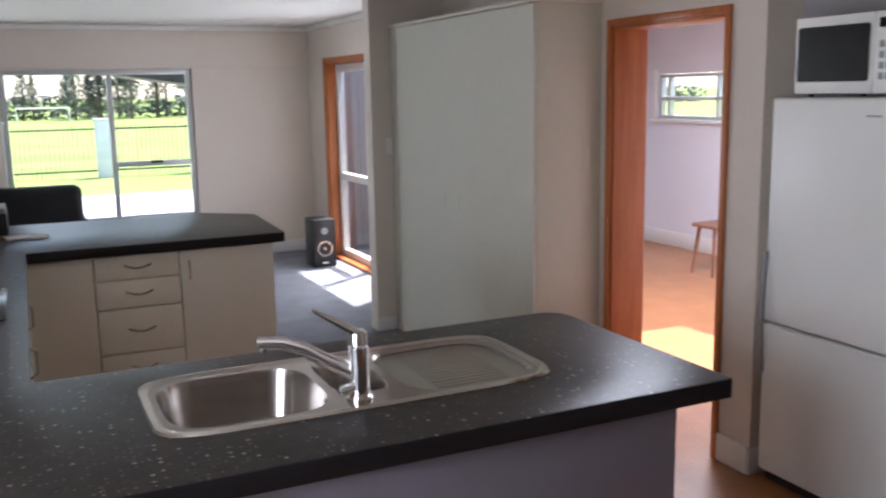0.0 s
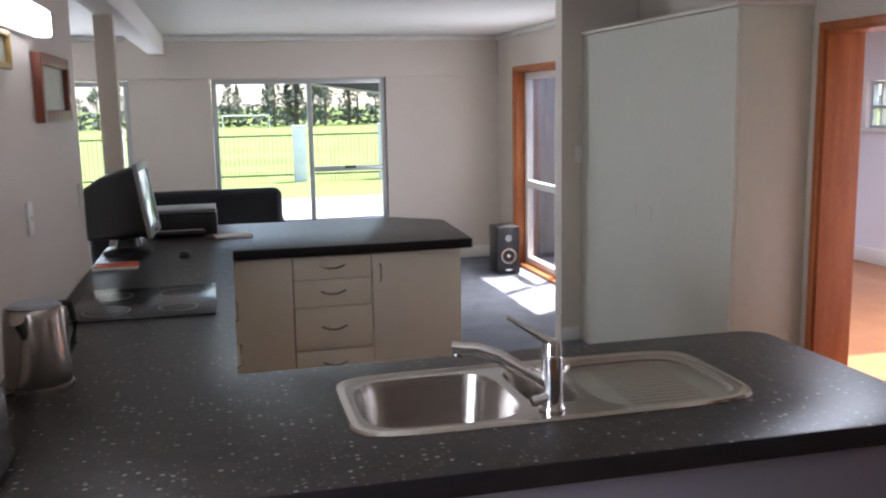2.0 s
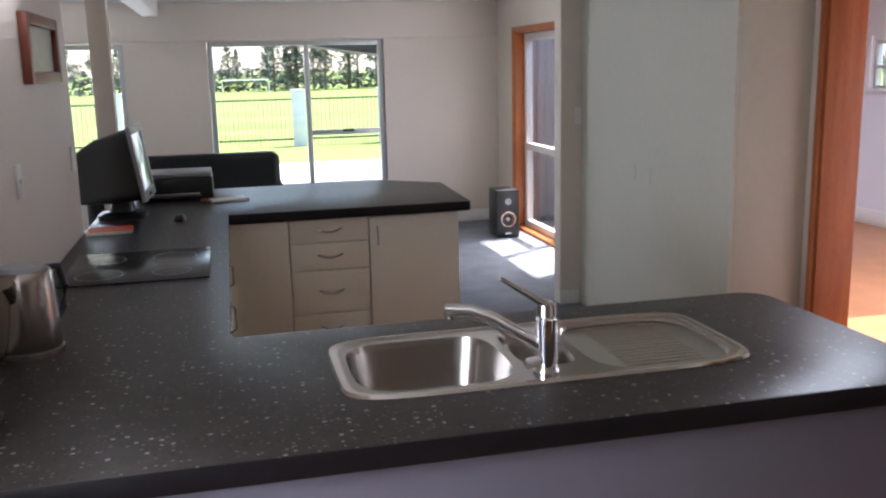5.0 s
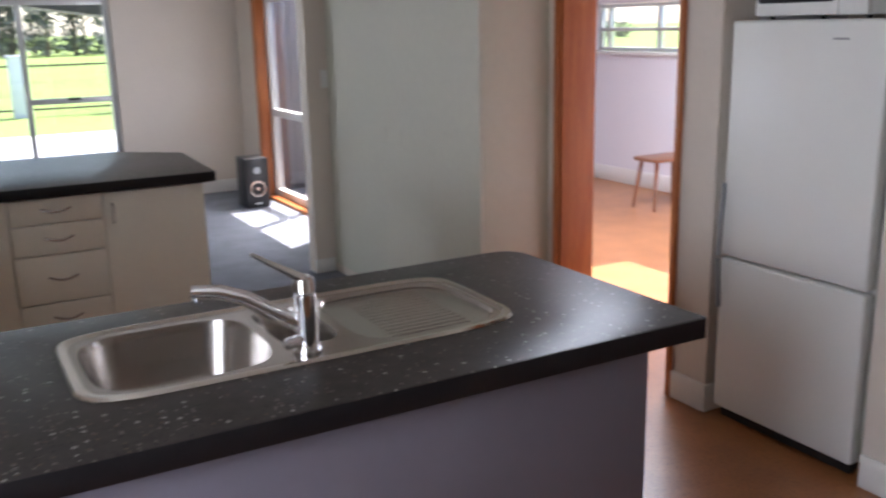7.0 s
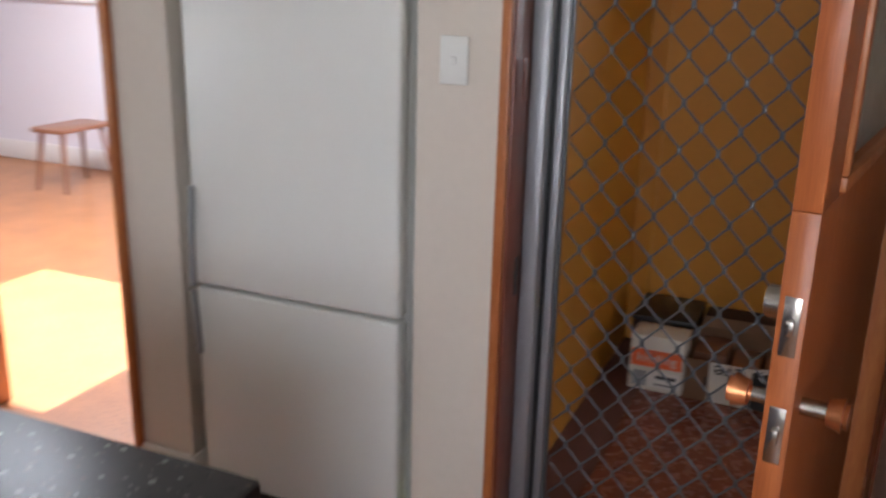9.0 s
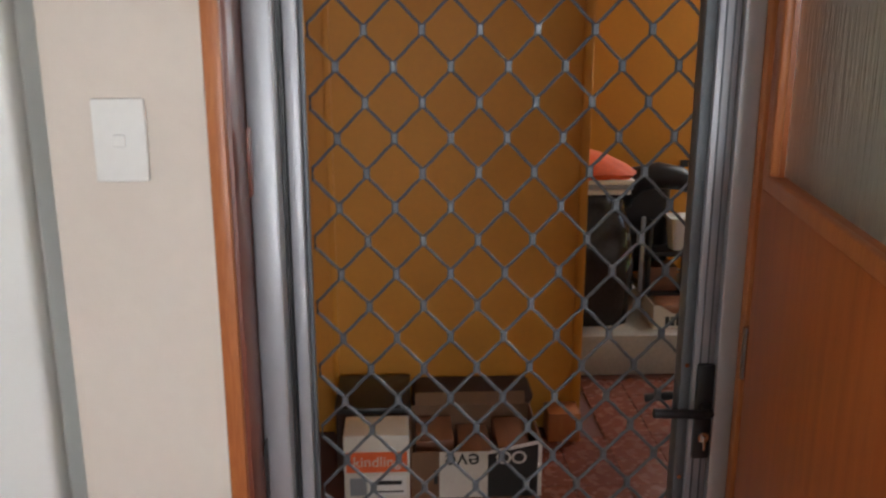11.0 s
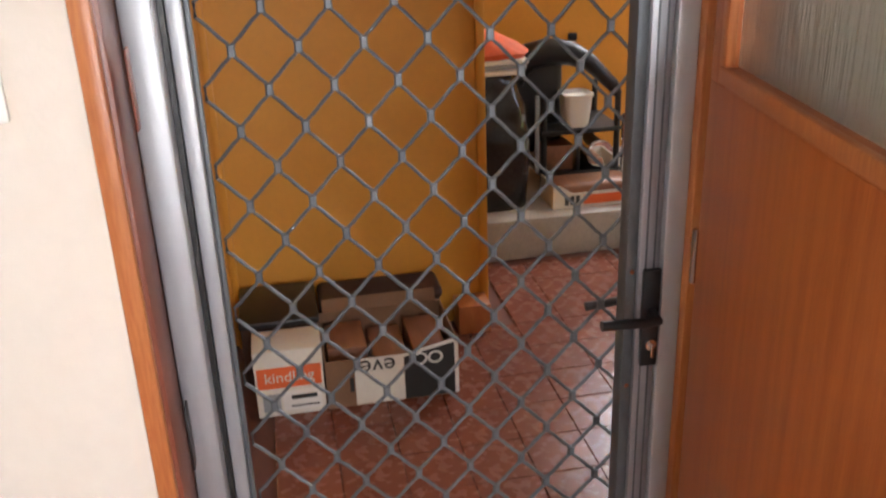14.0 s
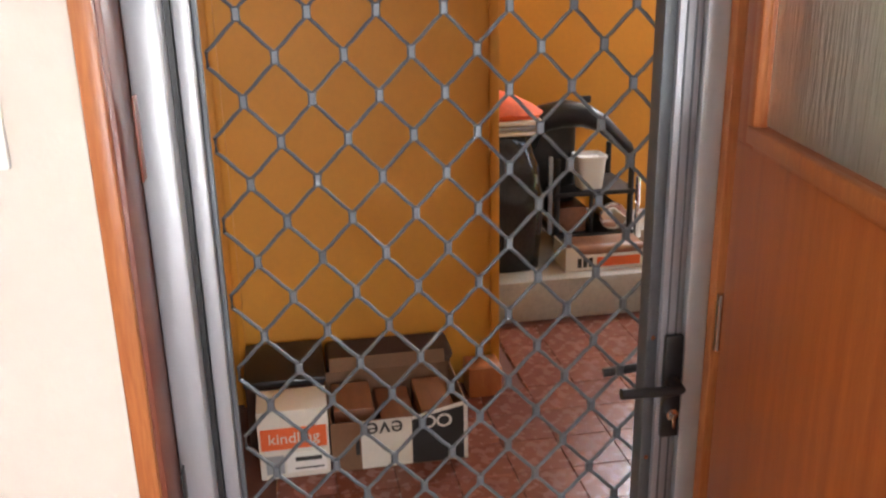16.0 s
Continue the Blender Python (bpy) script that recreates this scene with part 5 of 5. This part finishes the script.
t = thing("fruit_crate", "white printed fruit crate with brown packing on the porch step", "crate", at=(5.36, -0.21, SZ))
CY0, CY1, CX0, CX1 = -0.45, 0.015, 5.25, 5.46
part("base", bm_box(CX0, CX1, CY0, CY1, SZ, SZ + 0.006), WHITE_CARD, t)
part("side", bm_box(CX0, CX0 + 0.006, CY0, CY1, SZ + 0.006, SZ + 0.075), WHITE_CARD, t)
part("side", bm_box(CX1 - 0.006, CX1, CY0, CY1, SZ + 0.006, SZ + 0.075), WHITE_CARD, t)
for yy in (CY0, CY1 - 0.006):
    part("end", bm_box(CX0 + 0.006, CX1 - 0.006, yy, yy + 0.006, SZ + 0.006, SZ + 0.12), WHITE_CARD, t)
for yy in (CY0 + 0.05, CY1 - 0.05):
    own = bm_prism([(yy - 0.05, SZ + 0.0755), (yy + 0.05, SZ + 0.0755), (yy + (0.05 if yy > -0.2 else -0.02), SZ + 0.118), (yy + (0.02 if yy > -0.2 else -0.05), SZ + 0.118)], 0, 0.006)
    bmesh.ops.transform(own, matrix=Matrix(((0, 0, 1, CX0), (1, 0, 0, 0), (0, 1, 0, 0), (0, 0, 0, 1))), verts=own.verts)
    part("corner_flap", own, WHITE_CARD, t)
part("orange_print", bm_box(CX0 - 0.0012, CX0 - 0.0002, -0.36, -0.14, SZ + 0.015, SZ + 0.062), PRINT_ORANGE, t)
for k in range(3):
    part("black_print", bm_box(CX0 - 0.0012, CX0 - 0.0002, -0.12 + k * 0.028, -0.10 + k * 0.028, SZ + 0.015, SZ + 0.062), PRINT_BLACK, t)
part("packing", bm_box(CX0 + 0.01, CX1 - 0.01, -0.40, -0.02, SZ + 0.007, SZ + 0.115, 0.03, 3), BROWN_WOOD, t)
solid("wall_socket", bm_box(6.186, 6.1995, -0.412, -0.362, 0.72, 0.76, 0.003), BLACK, "small black fitting on the ochre wall", "socket")

# ---- outside ----
def ground_z(y):
    return np.interp(y, [-200, 9, 30, 150, 600], [-0.35, -0.35, -0.40, -2.3, -2.3])


gb = bmesh.new()
ys = [-900, -60, -10, 5, 9.5, 13, 20.5, 25, 30, 60, 100, 150, 300, 1200]
xs = [-1200, -200, -60, -20, -5, 5, 20, 60, 200, 1200]
grid = [[gb.verts.new((x, y, float(ground_z(y)))) for x in xs] for y in ys]
for a, b in zip(grid, grid[1:]):
    for i in range(len(xs) - 1):
        gb.faces.new((a[i], a[i + 1], b[i + 1], b[i]))
structure("ground", gb, GRASS, "mown bright green grass field")
structure("pavement", bm_box(-30, 30, 12.5, 19.8, -0.42, -0.335), DRIVE, "pale sunlit concrete drive")
structure("trim_eave", bm_box(-5, 3.3, FAR + 0.16, FAR + 0.62, 2.2, 2.3), EAVE, "dark painted eave soffit")
own = bm_prism([(0.0, 2.02), (1.45, 1.82), (3.0, 1.62), (3.0, 2.15), (0.0, 2.15)], 10.2, 10.9)
bmesh.ops.transform(own, matrix=Matrix(((1, 0, 0, 0), (0, 0, 1, 0), (0, 1, 0, 0), (0, 0, 0, 1))), verts=own.verts)
bmesh.ops.recalc_face_normals(own, faces=own.faces[:])
structure("roof_verge", own, EAVE, "dark sloping roof edge outside the window")
structure("roof", bm_prism([(-1.45, -4.2), (XO, -4.2), (XO, FAR + 0.62), (-5, FAR + 0.62), (-5, 4.1), (-1.45, 4.1)], 2.54, 2.62), EAVE, "dark roof sheet over the house")
structure("deck", bm_box(2.68, 4.09, 5.83, 9.2, -0.40, -0.05, 0.01), GREY_BOARD, "weathered timber deck outside the sliding door")


def fence_bay(x):
    t = thing("steel_fence", "black steel picket fence panel along the field", "fence", "fence panels", at=(x, 25, -0.4))
    for z in (-0.22, 0.86):
        part("rail", bm_box(x + 0.02, x + 2.36, 24.98, 25.02, z, z + 0.04), FENCE_BLACK, t)
    for i in range(20):
        px = x + 0.09 + i * 0.115
        part("picket", bm_box(px - 0.005, px + 0.005, 24.992, 25.008, -0.40, 1.0), FENCE_BLACK, t)
    return t


bay = fence_bay(-0.58)
for k in (-3, -2, -1, 1, 2, 3):
    copy_thing(bay, Matrix.Translation((bay.location.x + k * 2.38 + (0.0), 25, -0.4)))
pil = thing("gate_pillar", "white painted block pillar between the fence panels", "pillar", "fence pillars", at=(1.62, 25.0, -0.41))
part("shaft", bm_box(1.45, 1.79, 24.85, 25.15, -0.41, 1.08, 0.01), PILLAR, pil)
part("cap", bm_box(1.42, 1.82, 24.82, 25.18, 1.081, 1.15, 0.015), PILLAR, pil)
for k in (-3, -2, -1, 1, 2):
    copy_thing(pil, Matrix.Translation((1.62 + k * 2.38, 25.0, -0.41)))

t = thing("football_goal", "white football goal on the field", "goal", at=(3.6, 150, -2.3))
part("post", bm_cyl((0.0, 150, -2.3), (0.0, 150, 0.14), 0.09, seg=10), WHITE, t)
part("post", bm_cyl((7.3, 150, -2.3), (7.3, 150, 0.14), 0.09, seg=10), WHITE, t)
part("crossbar", bm_cyl((-0.09, 150, 0.14), (7.39, 150, 0.14), 0.09, seg=10), WHITE, t)


def tree(x, y, h, spread, conifer, seed):
    """A tapered trunk with limbs and a crown of many small leaf clumps."""
    rng = random.Random(seed)
    z0 = -2.35
    t = thing("tree", "tall dark green conifer at the edge of the field" if conifer else "tall gum tree with sparse foliage at the edge of the field", "tree", "trees beyond the field", at=(x, y, z0))
    tr = bm_tube([(x, y, z0), (x + 0.1, y, z0 + h * 0.4), (x, y, z0 + h * 0.92)], [h * 0.022, h * 0.014, 0.03], 7)
    for i in range(9):
        a, zz = rng.random() * math.tau, z0 + h * rng.uniform(0.35, 0.85)
        L = spread * rng.uniform(0.5, 0.9)
        bm_tube([(x, y, zz), (x + L * 0.6 * math.cos(a), y + L * 0.6 * math.sin(a), zz + L * 0.4), (x + L * math.cos(a), y + L * math.sin(a), zz + L * 0.8)], [0.09, 0.06, 0.02], 5, bm=tr)
    part("trunk", tr, BARK, t)
    verts, faces = [], []
    for i in range(420):
        u = rng.random()
        if conifer:
            zz = h * (0.12 + 0.88 * u)
            r = spread * (1.02 - u) * math.sqrt(rng.random()) + 0.1
        else:
            k = rng.randrange(9)
            rk = random.Random(seed * 31 + k)
            zz = h * rk.uniform(0.42, 0.95) + rng.gauss(0, h * 0.05)
            r = None
        if r is None:
            a0, r0 = rk.random() * math.tau, spread * rk.uniform(0.1, 0.85)
            px, py = r0 * math.cos(a0) + rng.gauss(0, spread * 0.2), r0 * math.sin(a0) + rng.gauss(0, spread * 0.2)
        else:
            a = rng.random() * math.tau
            px, py = r * math.cos(a), r * math.sin(a)
        s = rng.uniform(0.22, 0.55)
        c = Vector((px, py, zz))
        n0 = len(verts)
        for q in range(5):
            verts.append(c + Vector((rng.uniform(-s, s), rng.uniform(-s, s), rng.uniform(-s, s) * 0.7)))
        faces += [(n0, n0 + 1, n0 + 2), (n0 + 1, n0 + 3, n0 + 2), (n0, n0 + 4, n0 + 3)]
    me = bpy.data.meshes.new("crown")
    me.from_pydata(verts, [], faces)
    me.materials.append(LEAF)
    ob = new("crown", me)
    ob.parent = t
    return t


rng = random.Random(4)
models = [tree(9.5, 172, 12.5, 3.0, True, 1), tree(13.5, 175, 13.0, 3.6, False, 2), tree(24, 176, 14.0, 3.8, False, 3), tree(-3.0, 174, 9.5, 2.6, True, 5), tree(19, 173, 11.5, 3.4, False, 6)]
for i in range(44):
    m = models[rng.randrange(5)]
    x = -46 + i * 2.9 + rng.uniform(-1.2, 1.2)
    if 6 < x < 8.5:
        continue
    s = rng.uniform(0.55, 0.8) if x < 6 else rng.uniform(0.75, 1.1)
    c = copy_thing(m, Matrix.Translation((x, 176 + rng.uniform(-3, 6), -2.35)) @ Matrix.Rotation(rng.random() * 6, 4, "Z"))
    c.scale = (s, s, s)
# low woods behind
hv, hf = [], []
rng = random.Random(9)
for i in range(5200):
    x, y = rng.uniform(-140, 160), rng.uniform(182, 190)
    top = 3.6 + 1.6 * noise.noise(Vector((x * 0.11, 0, 0))) + 0.8 * noise.noise(Vector((x * 0.5, 3, 0)))
    c = Vector((x, y, -2.4 + rng.random() * top))
    n0 = len(hv)
    for q in range(4):
        hv.append(c + Vector((rng.uniform(-0.9, 0.9), rng.uniform(-0.9, 0.9), rng.uniform(-0.6, 0.6))))
    hf += [(n0, n0 + 1, n0 + 2), (n0 + 1, n0 + 3, n0 + 2)]
me = bpy.data.meshes.new("far_woods")
me.from_pydata(hv, [], hf)
me.materials.append(LEAF)
tagged(new("far_woods", me), "dark green low woods beyond the field", "woods", kind="stuff")

# boards and posts outside the slider
t = thing("board_fence", "weathered grey board fence by the deck", "fence", at=(3.5, 9.3, -0.4))
for i in range(11):
    part("board", bm_box(2.83 + i * 0.115, 2.94 + i * 0.115, 9.3, 9.33, -0.40, 1.95, 0.003), GREY_BOARD, t)
for i in range(8):
    part("board", bm_box(4.06, 4.088, 6.0 + i * 0.38, 6.36 + i * 0.38, -0.05, 2.0, 0.003), GREY_BOARD, t)

# ---- porch floor tiles ----
tile = mesh_of("tile", bm_box(-0.0988, 0.0988, -0.0988, 0.0988, -0.0115, 0.0, 0.002, 1), QUARRY, False)
floor_porch = bpy.data.objects["floor_porch"]
rng = random.Random(12)
for i in range(13):
    for j in range(20):
        x, y = XO + 0.235 + i * 0.2, -2.09 + j * 0.2
        if x > 5.06 or y > 1.5 or (x > 4.5 and y > 0.4):
            continue
        ob = new("tile", tile)
        ob.parent = floor_porch
        ob.location = (x, y, PZ + rng.uniform(-0.0015, 0.0005))
